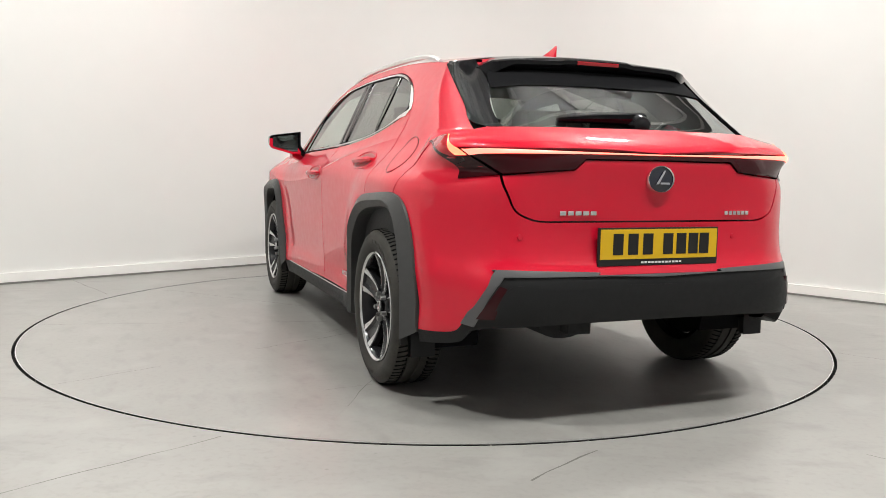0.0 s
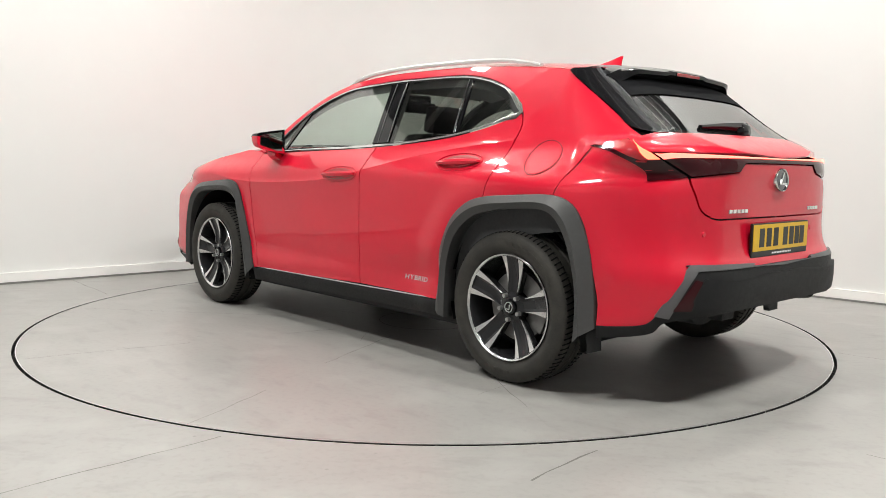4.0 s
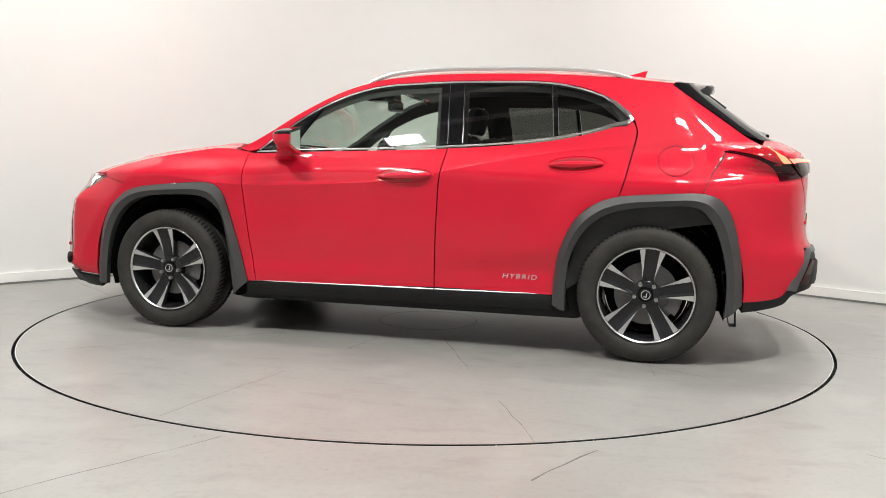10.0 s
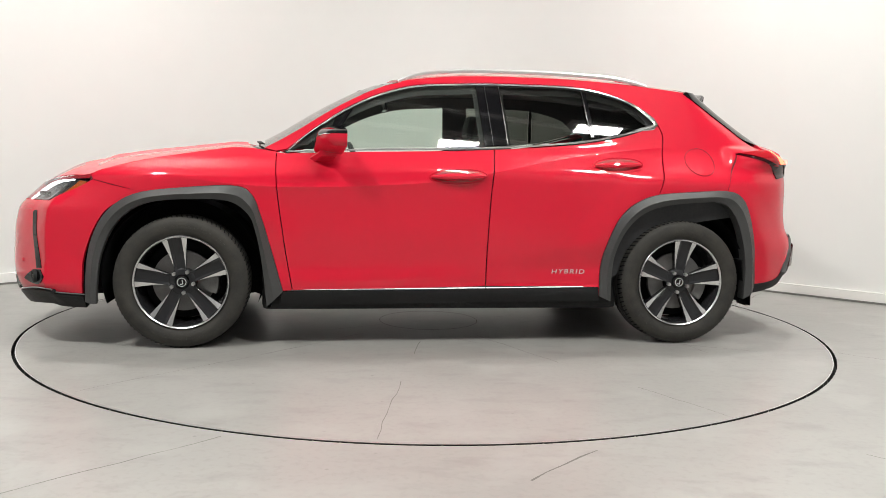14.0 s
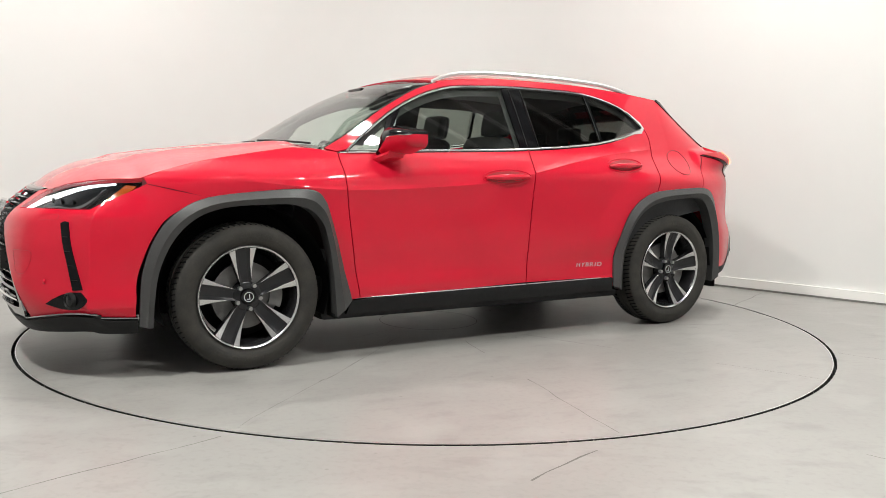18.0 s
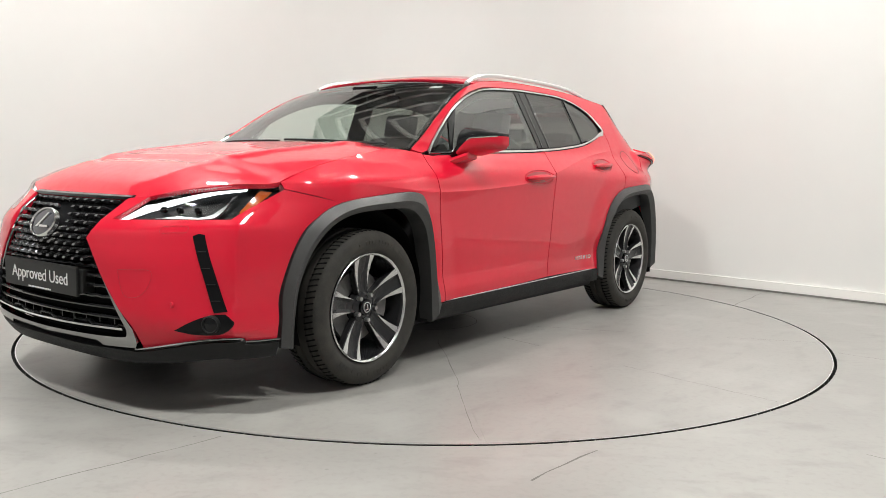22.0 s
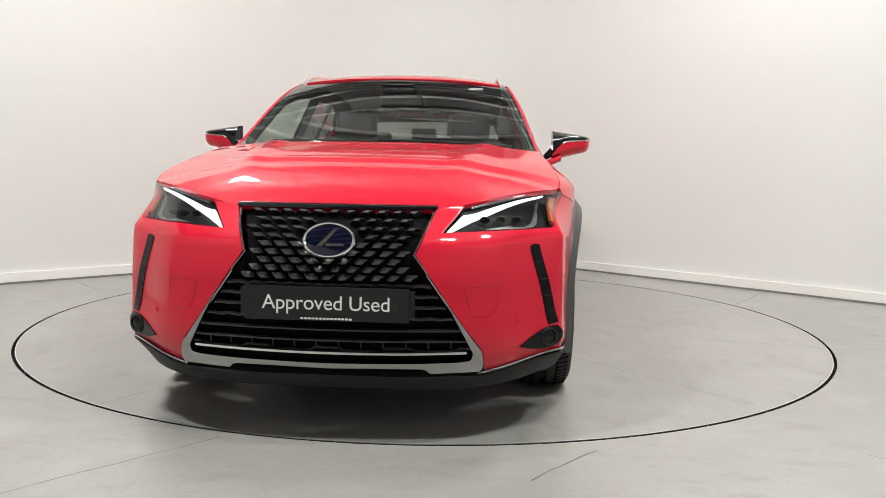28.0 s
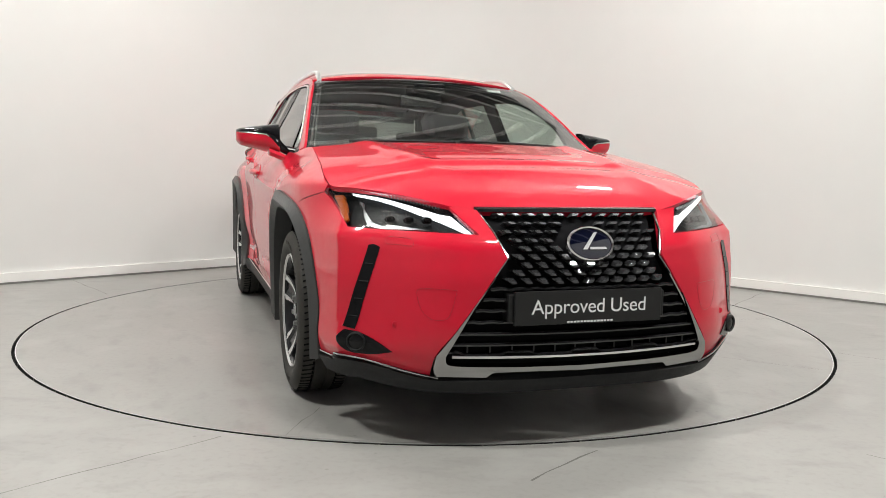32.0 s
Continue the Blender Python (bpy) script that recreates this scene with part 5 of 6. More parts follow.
    # grille
    gh = [(0.0, 0.806), (0.345, 0.806), (0.286, 0.655), (0.375, 0.525), (0.452, 0.41), (0.505, 0.325), (0.50, 0.285), (0.0, 0.262)]
    gpoly = sym(outline(*[[a, b] for a, b in zip(gh[:-1], gh[1:])]))
    gr = panel("grille", gpoly, lambda y, z: (GRILLE_X(z) - 0.24 * y * y - 0.042, y, z), DARK, CAR, "black spindle-shaped grille of small blocks and bars", both=False, out=1, step=0.05, depth=0.0)
    def gwide(z):
        return float(np.interp(z, (0.285, 0.325, 0.41, 0.525, 0.655, 0.806), (0.49, 0.497, 0.445, 0.368, 0.278, 0.338)))
    # upper blocks share two meshes
    def block(sl):
        bm = bmesh.new()
        o = [(-0.023, -0.0085), (0.010, -0.0085), (0.025, 0.007), (0.023, 0.0105), (-0.008, 0.0105), (-0.023, -0.003)]
        o = [(x * sl, z) for x, z in o]
        i = [(-0.013 * sl, -0.003), (0.007 * sl, -0.003), (0.016 * sl, 0.006), (-0.005 * sl, 0.006)]
        lo = [bm.verts.new((-0.03, x, z)) for x, z in o]
        hi = [bm.verts.new((-0.004, x, z)) for x, z in o]
        tp = [bm.verts.new((0.014, x, z - 0.006)) for x, z in i]
        n = len(o)
        for k in range(n):
            bm.faces.new((lo[k], lo[(k + 1) % n], hi[(k + 1) % n], hi[k]))
        bm.faces.new(tp)
        ring = [(hi[0], hi[1], tp[1], tp[0]), (hi[1], hi[2], hi[3], tp[2], tp[1]), (hi[3], hi[4], tp[3], tp[2]), (hi[4], hi[5], hi[0], tp[0], tp[3])]
        for f in ring:
            bm.faces.new(f)
        bmesh.ops.recalc_face_normals(bm, faces=bm.faces[:])
        me = bpy.data.meshes.new("grille_block")
        bm.to_mesh(me)
        bm.free()
        me.materials.append(GRILLE_MAT)
        return me
    blocks = {1: block(1), -1: block(-1)}
    for r in range(9):
        z = 0.786 - r * 0.0262
        n = 9
        for k in range(-n, n + 1):
            y = (k + (0.5 if r % 2 else 0)) * 0.0545
            if abs(y) > gwide(z) - 0.024 or (y / 0.094) ** 2 + ((z - 0.699) / 0.068) ** 2 < 1:
                continue
            o = add("grille_block", blocks[1 if y >= 0 else -1], None, gr)
            x = float(grille_face(y, z)[0])
            tilt = math.degrees(math.atan((float(GRILLE_X(z - 0.01)) - float(GRILLE_X(z + 0.01))) / 0.02))
            o.matrix_basis = pose(x - 0.012, y, z, 0, -tilt * 0.6, -math.degrees(math.atan(0.48 * y)) * -1 * -1)
    for i, z in enumerate((0.550, 0.515, 0.478, 0.440, 0.402, 0.365, 0.340)):
        w = gwide(z) - 0.006
        rows = []
        for k in range(49):
            y = -w + 2 * w * k / 48
            zz = z - (0.012 if i == 6 and abs((k % 12) - 6) < 4 else 0)
            if i < 4:
                zz += 0.003 * min(1.0, max(0.0, abs((abs(y) / 0.062 + 0.5 * i) % 1 - 0.5) * 5 - 0.8))
            x = float(grille_face(y, zz)[0]) - 0.006
            rows.append([(x - 0.03, y, zz - 0.005), (x, y, zz - 0.006), (x + 0.003, y, zz), (x - 0.004, y, zz + 0.005), (x - 0.03, y, zz + 0.005)])
        loft("grille_bar", rows, GRILLE_BAR, gr, close_u=True, cap=True)
        if i == 5:
            for k in range(-6, 7):
                y = (k + 0.5 * (i % 2)) * 0.075
                if abs(y) < w - 0.02:
                    bm = bmesh.new()
                    x = float(grille_face(y, z)[0])
                    box(bm, x - 0.045, x - 0.014, y - 0.003, y + 0.003, z - 0.028, z)
                    part("grille_rib", bm, GLOSS_BLACK, gr)
    # dark edge along the top, and bright lower surround
    pts = [(float(grille_face(y, 0.808)[0]) - 0.004, y, 0.808) for y in np.linspace(-0.35, 0.35, 15)]
    tube("grille_top_edge", pts, 0.006, GUN, gr, sides=6)
    rows = [[(float(grille_face(y, 0.800)[0]) + 0.010, y, 0.797), (float(grille_face(y, 0.806)[0]) + 0.016, y, 0.807), (float(grille_face(y, 0.812)[0]) + 0.012, y, 0.813), (float(grille_face(y, 0.812)[0]) - 0.02, y, 0.813)] for y in np.linspace(-0.352, 0.352, 17)]
    loft("grille_top_trim", rows, GLOSS_BLACK, gr, "gloss black trim under the hood edge")
    for s in (1, -1):
        pts = [(float(grille_face(y, z)[0]) - 0.006, s * y, z) for y, z in ((0.348, 0.806), (0.32, 0.735), (0.286, 0.655), (0.33, 0.59), (0.378, 0.52), (0.43, 0.445), (0.462, 0.395))]
        tube("grille_side_edge", pts, 0.0050, BRIGHT_TRIM, gr, "bright edge beside the grille", sides=6)
    leg = outline([(0.382, 0.520), (0.455, 0.412), (0.515, 0.330)], [(0.515, 0.330), (0.522, 0.285), (0.510, 0.258)], [(0.510, 0.258), (0.345, 0.252)], [(0.345, 0.252), (0.325, 0.268), (0.30, 0.270)], [(0.30, 0.270), (0.0, 0.268)], [(0.0, 0.268), (0.0, 0.286)], [(0.0, 0.286), (0.30, 0.289), (0.44, 0.293)], [(0.44, 0.293), (0.478, 0.300), (0.486, 0.325)], [(0.486, 0.325), (0.447, 0.40), (0.382, 0.520)])
    panel("grille_surround", sym_x(leg), grille_face, BRIGHT_TRIM, gr, "bright chrome lower surround", both=False, out=1, push=0.006, depth=0.03, gap=0.0, step=0.03)
    pts = [(float(grille_face(y, 0.325)[0]) + 0.002, y, 0.325 - 0.004 * (1 - (y / 0.46) ** 2)) for y in np.linspace(-0.465, 0.465, 25)]
    tube("grille_lower_bar", pts, 0.0055, CHROME, gr, "chrome lower bar", sides=8)
    emblem("front_badge", gr, (2.276, 0.004, 0.699), (0.90, 0, 0.43), 0.088, 0.062)
    # display plate
    bm = bmesh.new()
    box(bm, 2.288, 2.300, -0.275, 0.275, 0.432, 0.545, 0.003)
    pl = tagged(part("display_plate", bm, BLACK_PRINT, CAR), "black plate with white lettering")
    lettering("Approved Used", 0.0685, WHITE_PRINT, pl, facing(2.3005, 0.0, 0.490, 1, 0, 0), 0.0006, 0.98)
    bm = bmesh.new()
    for k in range(14):
        y = -0.085 + k * 0.0125
        box(bm, 2.3002, 2.3012, y, y + 0.009, 0.4365, 0.4425)
    part("small_print", bm, WHITE_PRINT, pl)
    bm = bmesh.new()
    box(bm, 2.235, 2.288, -0.292, 0.292, 0.445, 0.535, 0.004)
    part("plate_bracket", bm, BLACK_PRINT, pl)


def sym_x(poly):
    """A half outline that starts and ends on the middle line in its run, joined to its mirror image."""
    p = [np.array(q, float) for q in poly]
    on = [i for i, q in enumerate(p) if abs(q[0]) < 1e-6]
    a, b = on[0], on[-1]
    loop = p[b:] + p[:a + 1]
    return loop + [np.array((-q[0], q[1])) for q in loop[::-1] if abs(q[0]) > 1e-6]


GRILLE_BAR = material("grille_bar_gloss", (0.030, 0.030, 0.032), 0.12, metal=0.5, coat=0.3)
GRILLE_MAT = material("grille_plastic", (0.085, 0.085, 0.09), 0.24, metal=0.65, coat=0.5)
front_end()


def rear_end():
    # tailgate below and above the lamp bar
    low = outline([(0.0, 0.982), ry(0.320, 0.980)], [ry(0.320, 0.980), ry(0.363, 0.943)], [ry(0.363, 0.943), ry(0.620, 0.920)], [ry(0.620, 0.920), ry(0.605, 0.86), ry(0.575, 0.795), ry(0.52, 0.765), ry(0.47, 0.757)], [ry(0.47, 0.757), (0.0, 0.757)])
    gate = panel("tailgate", sym(low), rear, PAINT, CAR, "red tailgate with a full-width lamp bar", both=False, out=-1, step=0.04, depth=0.02)
    up = outline([(0.0, 1.006), ry(0.648, 1.016)], [ry(0.648, 1.016), ry(0.660, 1.032), rx(-1.828, 1.068)], [rx(-1.828, 1.068), ry(0.598, 1.096)], [ry(0.605, 1.094), ry(0.35, 1.097), (0.0, 1.100)])
    panel("tailgate_ledge", sym(up), rear, PAINT, gate, both=False, out=-1, step=0.02, depth=0.02, push=0.007)
    # rear glass, black side trim and top border
    gl = outline([(0.0, 1.104), ry(0.35, 1.101), ry(0.550, 1.099)], [ry(0.550, 1.097), ry(0.535, 1.20), ry(0.50, 1.30), ry(0.47, 1.372)], [ry(0.47, 1.372), (0.0, 1.385)])
    panel("rear_window", sym(gl), rear, REAR_GLASS, gate, "dark tinted rear window", both=False, out=-1, step=0.05, depth=0.004, push=-0.004).visible_shadow = False
    tp = outline([(0.0, 1.285), ry(0.30, 1.280), ry(0.505, 1.262)], [ry(0.505, 1.262), ry(0.50, 1.30), ry(0.47, 1.37)], [ry(0.47, 1.37), (0.0, 1.385)])
    panel("window_border", sym(tp), rear, DARK, gate, both=False, out=-1, push=0.001, depth=0.003)
    tr = outline([ry(0.553, 1.095), ry(0.605, 1.098)], [ry(0.605, 1.098), rx(-1.752, 1.125), rx(-1.672, 1.185), rx(-1.572, 1.256), rx(-1.472, 1.328), rx(-1.407, 1.375)], [rx(-1.407, 1.375), rx(-1.415, 1.388)], [rx(-1.415, 1.388), ry(0.48, 1.388)], [ry(0.505, 1.388), ry(0.503, 1.30), ry(0.538, 1.20), ry(0.553, 1.095)])
    panel("pillar_trim", tr, rear, GLOSS_BLACK, gate, "gloss black pillar trim", out=-1, push=0.005, depth=0.015)
    # spoiler
    rows = []
    for k in range(33):
        u = -1 + 2 * k / 32
        q = abs(u)
        end = max(0, (q - 0.84) / 0.16)
        yb, yt = 0.548 * u, 0.468 * u
        xt = -1.638 + 0.030 * q ** 2 + 0.020 * end ** 2
        zl = 1.396 - 0.012 * q ** 2 - 0.006 * end + (0.006 if q < 0.35 else 0)
        rows.append([(-1.43, yb * 0.985, float(roof(-1.43, yb)[2]) + 0.003), (-1.53, yb * 0.98, float(roof(-1.53, yb)[2]) + 0.005 - 0.02 * end), (xt + 0.012, yt, zl + 0.004), (xt, yt, zl - 0.004), (xt + 0.004, yt, zl - 0.020 - 0.030 * end), (xt + 0.040, yt * 1.03, zl - 0.044 - 0.045 * end), (-1.555, yb, 1.325 - 0.03 * q), (-1.47, yb, 1.345)])
    sp = loft("spoiler", rows, GLOSS_BLACK, CAR, "gloss black roof spoiler", close_u=True, cap=True)
    rows = [[(-1.6355 + 0.03 * y * y, y, 1.396), (-1.6395 + 0.03 * y * y, y, 1.391), (-1.6355 + 0.03 * y * y, y, 1.380)] for y in np.linspace(-0.10, 0.10, 9)]
    loft("brake_light", rows, TAIL_RED, sp, "red high brake light")
    # tail lamps and glowing bar
    lamp = outline([rx(-1.652, 1.042), rx(-1.74, 1.056), rx(-1.83, 1.064)], [rx(-1.83, 1.064), ry(0.655, 1.030), ry(0.648, 1.016)], [ry(0.648, 1.016), ry(0.626, 0.921)], [ry(0.626, 0.921), ry(0.70, 0.910), rx(-1.915, 0.903)], [rx(-1.915, 0.903), rx(-1.895, 0.945), rx(-1.85, 0.985), rx(-1.76, 1.018), rx(-1.652, 1.040)])
    lamps = panel("tail_lamp", lamp, rear, TAIL_DARK, CAR, "smoked red tail lamp with a lit edge", out=-1, push=0.006, depth=0.03, step=0.012)
    cap = outline([rx(-1.668, 1.0425), rx(-1.75, 1.055), rx(-1.829, 1.063)], [rx(-1.829, 1.063), ry(0.654, 1.030), ry(0.649, 1.010), ry(0.647, 0.991)], [ry(0.647, 0.991), ry(0.70, 0.986), rx(-1.915, 0.984)], [rx(-1.915, 0.984), rx(-1.87, 0.998), rx(-1.80, 1.020), rx(-1.72, 1.036), rx(-1.668, 1.0425)])
    panel("upper_lens", cap, rear, TAIL_RED, lamps, "clear red upper lens", out=-1, push=0.010, depth=0.006, step=0.012)
    fold = outline([ry(0.652, 0.955), ry(0.72, 0.950)], [ry(0.72, 0.950), ry(0.72, 0.945)], [ry(0.72, 0.945), ry(0.652, 0.950)], [ry(0.652, 0.950), ry(0.652, 0.955)])
    panel("lens_line", fold, rear, TAIL_RED, lamps, "thin red line in the smoked lens", out=-1, push=0.008, depth=0.004, step=0.012)
    inner = outline([(0.0, 0.984), ry(0.322, 0.982)], [ry(0.322, 0.982), ry(0.365, 0.946)], [ry(0.365, 0.946), ry(0.618, 0.923)], [ry(0.618, 0.923), ry(0.640, 1.014)], [ry(0.640, 1.014), (0.0, 1.010)])
    bar = panel("lamp_bar", sym(inner), rear, TAIL_DARK, gate, "smoked red lamp bar across the tailgate", both=False, out=-1, push=0.006, depth=0.03, step=0.015)
    led = outline([(0.0, 0.998), ry(0.30, 0.998), ry(0.638, 0.993)], [ry(0.638, 0.994), ry(0.640, 1.013)], [ry(0.640, 1.013), ry(0.45, 1.007), (0.0, 1.003)])
    panel("glowing_strip", sym(led), rear, TAIL_GLOW, bar, "glowing red strip", both=False, out=-1, push=0.012, depth=0.005, step=0.015)
    wing = outline([ry(0.644, 0.994), ry(0.646, 1.016)], [ry(0.646, 1.016), ry(0.654, 1.032), ry(0.650, 1.060)], [ry(0.650, 1.060), ry(0.668, 1.014), ry(0.672, 0.993)], [ry(0.672, 0.993), ry(0.644, 0.994)])
    panel("glowing_corner", wing, rear, CORNER_GLOW, lamps, "glowing corner of the lamp", out=-1, push=0.013, depth=0.006, step=0.010)
    # bumper
    red = outline([(0.0, 0.7535), ry(0.47, 0.7535)], [ry(0.47, 0.7535), ry(0.522, 0.7615), ry(0.578, 0.7925), ry(0.609, 0.858), ry(0.625, 0.922)], [ry(0.625, 0.922), ry(0.70, 0.914), rx(-1.917, 0.907)], [rx(-1.917, 0.907), rx(-1.897, 0.950), rx(-1.85, 0.989), rx(-1.76, 1.022), rx(-1.662, 1.040)], [rx(-1.662, 1.040), rx(-1.603, 0.93), rx(-1.563, 0.838)], [rx(-1.563, 0.838), rx(-1.655, 0.80), rx(-1.715, 0.69), rx(-1.752, 0.52), rx(-1.768, 0.322)], [rx(-1.768, 0.322), rx(-1.93, 0.335), rx(-1.980, 0.370)], [rx(-1.980, 0.370), ry(0.645, 0.568)], [ry(0.645, 0.568), ry(0.60, 0.574), ry(0.28, 0.572)], [ry(0.28, 0.572), ry(0.26, 0.562), (0.0, 0.562)])
    bump = panel("rear_bumper", sym(red), rear, PAINT, CAR, both=False, out=-1, step=0.025, depth=0.02)
    lowp = outline([(0.0, 0.560), ry(0.26, 0.560), ry(0.28, 0.570), ry(0.60, 0.580), ry(0.658, 0.578)], [ry(0.648, 0.578), rx(-1.976, 0.378)], [rx(-1.976, 0.378), rx(-1.93, 0.342), rx(-1.770, 0.324)], [rx(-1.770, 0.324), rx(-1.765, 0.272)], [rx(-1.765, 0.272), rx(-1.95, 0.305), ry(0.70, 0.362), ry(0.45, 0.385), (0.0, 0.390)])
    dif = panel("rear_valance", sym(lowp), rear, PLASTIC, CAR, "matt black lower rear bumper", both=False, out=-1, push=0.004, depth=0.06, step=0.04)
    facet = outline([(0.0, 0.562), ry(0.26, 0.562), ry(0.28, 0.572), ry(0.60, 0.582), ry(0.660, 0.580)], [ry(0.650, 0.580), rx(-1.972, 0.380)], [rx(-1.972, 0.380), rx(-2.018, 0.372)], [rx(-2.018, 0.372), ry(0.625, 0.556)], [ry(0.632, 0.556), ry(0.28, 0.556), (0.0, 0.548)])
    # same black plastic; the grey paints in light on its upward facet
    panel("valance_edge", sym(facet), rear, EDGE_CABLE_GREY, dif, "black plastic edge, greyed for light on its upper facet", both=False, out=-1, push=0.010, depth=0.03, step=0.03)
    box_o = outline([(0.0, 0.525), ry(0.60, 0.530)], [ry(0.60, 0.530), ry(0.63, 0.50), ry(0.665, 0.41)], [ry(0.665, 0.41), ry(0.45, 0.395), (0.0, 0.395)])
    panel("valance_panel", sym(box_o), rear, PLASTIC, dif, both=False, out=-1, push=0.014, depth=0.03, step=0.04)
    refl = outline([ry(0.640, 0.528), ry(0.704, 0.405)], [ry(0.704, 0.405), ry(0.652, 0.408)], [ry(0.652, 0.408), ry(0.618, 0.520)], [ry(0.618, 0.520), ry(0.640, 0.528)])
    panel("reflector", refl, rear, TAIL_DARK, dif, "red reflector", out=-1, push=0.016, depth=0.014)
    for y, z in ((0.56, 0.70), (0.20, 0.695), (-0.36, 0.695)):
        q = Vector([float(v) for v in rear(*ry(y, z))])
        rows = [[q + Vector((-d, r * math.cos(j * math.tau / 16), r * math.sin(j * math.tau / 16))) for r, d in ((0.011, -0.004), (0.010, 0.003), (0.0003, 0.0035))] for j in range(16)]
        loft("parking_sensor", rows, PAINT, bump, close_v=True)
    # number plate: writing as plain bars
    bm = bmesh.new()
    box(bm, -2.124, -2.112, -0.268, 0.268, 0.592, 0.735, 0.004)
    pl = tagged(part("number_plate", bm, BLACK_PRINT, CAR), "yellow number plate in a black holder")
    bm = bmesh.new()
    box(bm, -2.1265, -2.1235, -0.26, 0.26, 0.618, 0.729)
    part("plate_face", bm, PLATE_YELLOW, pl, "yellow plate face")
    for k, y in enumerate((0.185, 0.120, 0.055, -0.035, -0.095, -0.150, -0.200)):
        bm = bmesh.new()
        box(bm, -2.1275, -2.126, y - 0.022, y + 0.022, 0.634, 0.713)
        part("plate_bar", bm, BLACK_PRINT, pl)
    bm = bmesh.new()
    for k in range(12):
        y = -0.10 + k * 0.0155
        box(bm, -2.1252, -2.1238, y, y + 0.011, 0.601, 0.608)
    part("small_print", bm, WHITE_PRINT, pl)
    bm = bmesh.new()
    box(bm, -2.115, -2.05, -0.20, 0.20, 0.60, 0.72)
    part("plate_bracket", bm, BLACK_PRINT, pl)
    emblem("rear_badge", gate, (float(rear(0.0, 0.915)[0]) - 0.007, 0.0, 0.915), (-1, 0, 0.05), 0.060, 0.052)
    # brand lettering as plain chrome bars
    for y0, n, w in ((0.415, 5, 0.026), (-0.315, 6, 0.016)):
        for k in range(n):
            y = y0 - k * (w + 0.005)
            bm = bmesh.new()
            q = [float(v) for v in rear(*ry(y - w / 2, 0.787))]
            box(bm, q[0] - 0.004, q[0] + 0.004, y - w, y, 0.779, 0.795, 0.002)
            part("badge_bar", bm, CHROME, gate)
    # rear wiper
    pts = [(float(rear(*ry(y, 1.148 + 0.006 * math.cos(y * 6)))[0]) - 0.026, y, 1.134 + 0.012 * math.cos(y * 5)) for y in np.linspace(0.33, -0.06, 11)]
    tube("rear_wiper", pts, lambda s: 0.010 + 0.020 * s, GLOSS_BLACK, gate, "black rear wiper", sides=8)
    rows = [[(float(rear(0.0, 1.14)[0]) - d, -0.035 + r * math.cos(j * math.tau / 20) * 1.3, 1.128 + r * math.sin(j * math.tau / 20)) for r, d in ((0.045, -0.01), (0.042, 0.02), (0.028, 0.040), (0.0005, 0.046))] for j in range(20)]
    loft("wiper_cap", rows, GLOSS_BLACK, gate, close_v=True)
    # silencer and towing eye under the tail
    rows = [[(x, 0.30 + 0.10 * math.cos(a), 0.335 + 0.045 * math.sin(a)) for a in [j * math.tau / 16 for j in range(16)]] for x in (-1.60, -1.62, -1.92, -1.94)]
    loft("silencer", rows, UNDER, CAR, close_u=True, cap=True)
    bm = bmesh.new()
    box(bm, -2.05, -1.98, 0.24, 0.34, 0.325, 0.375, 0.008)
    part("tow_bracket", bm, UNDER, CAR)


rear_end()


def handle(x0, x1, z0, z1, doors):
    rows_h = []
    for k in range(15):
        s = k / 14
        x, z = x0 + (x1 - x0) * s, z0 + (z1 - z0) * s
        f = math.sin(math.pi * min(max(0.03 + 0.94 * s, 0), 1)) ** 0.45
        y = float(side_y(x, z))
        out = 0.036 * math.sin(math.pi * (0.08 + 0.84 * s)) ** 0.5
        rows_h.append([(x, y + out - 0.018, z + 0.017 * f), (x, y + out - 0.002, z + 0.013 * f), (x, y + out + 0.004, z + 0.002), (x, y + out, z - 0.012 * f), (x, y + out - 0.018, z - 0.017 * f)])
    h = loft("door_handle", rows_h, PAINT, doors[0], "red door handle", close_u=True, cap=True)
    mirror_part(h, doors[1])
    c = np.array(((x0 + x1) / 2, (z0 + z1) / 2))
    half = abs(x1 - x0) / 2 + 0.012
    sl = (z1 - z0) / (x1 - x0)
    ov = [(c[0] + half * math.cos(a), c[1] + sl * half * math.cos(a) + 0.040 * math.sin(a)) for a in np.linspace(0, math.tau, 37)[:-1]]
    pts = [Vector((x, float(side_y(x, z)) + 0.0006, z)) for x, z in ov]
    t = tube("handle_recess", pts, 0.0035, PAINT, doors[0], sides=6, closed=True)
    mirror_part(t, doors[1])
    # flat sheet in darker red stands in for the shaded hollow
    cup = [(c[0] + half * 0.9 * math.cos(a), c[1] + sl * half * math.cos(a) + 0.032 * math.sin(a)) for a in np.linspace(0, math.tau, 29)[:-1]]
    panel("handle_cup", cup, side, CUP_SHADE, doors, out=-1, push=0.0012, depth=0.002)




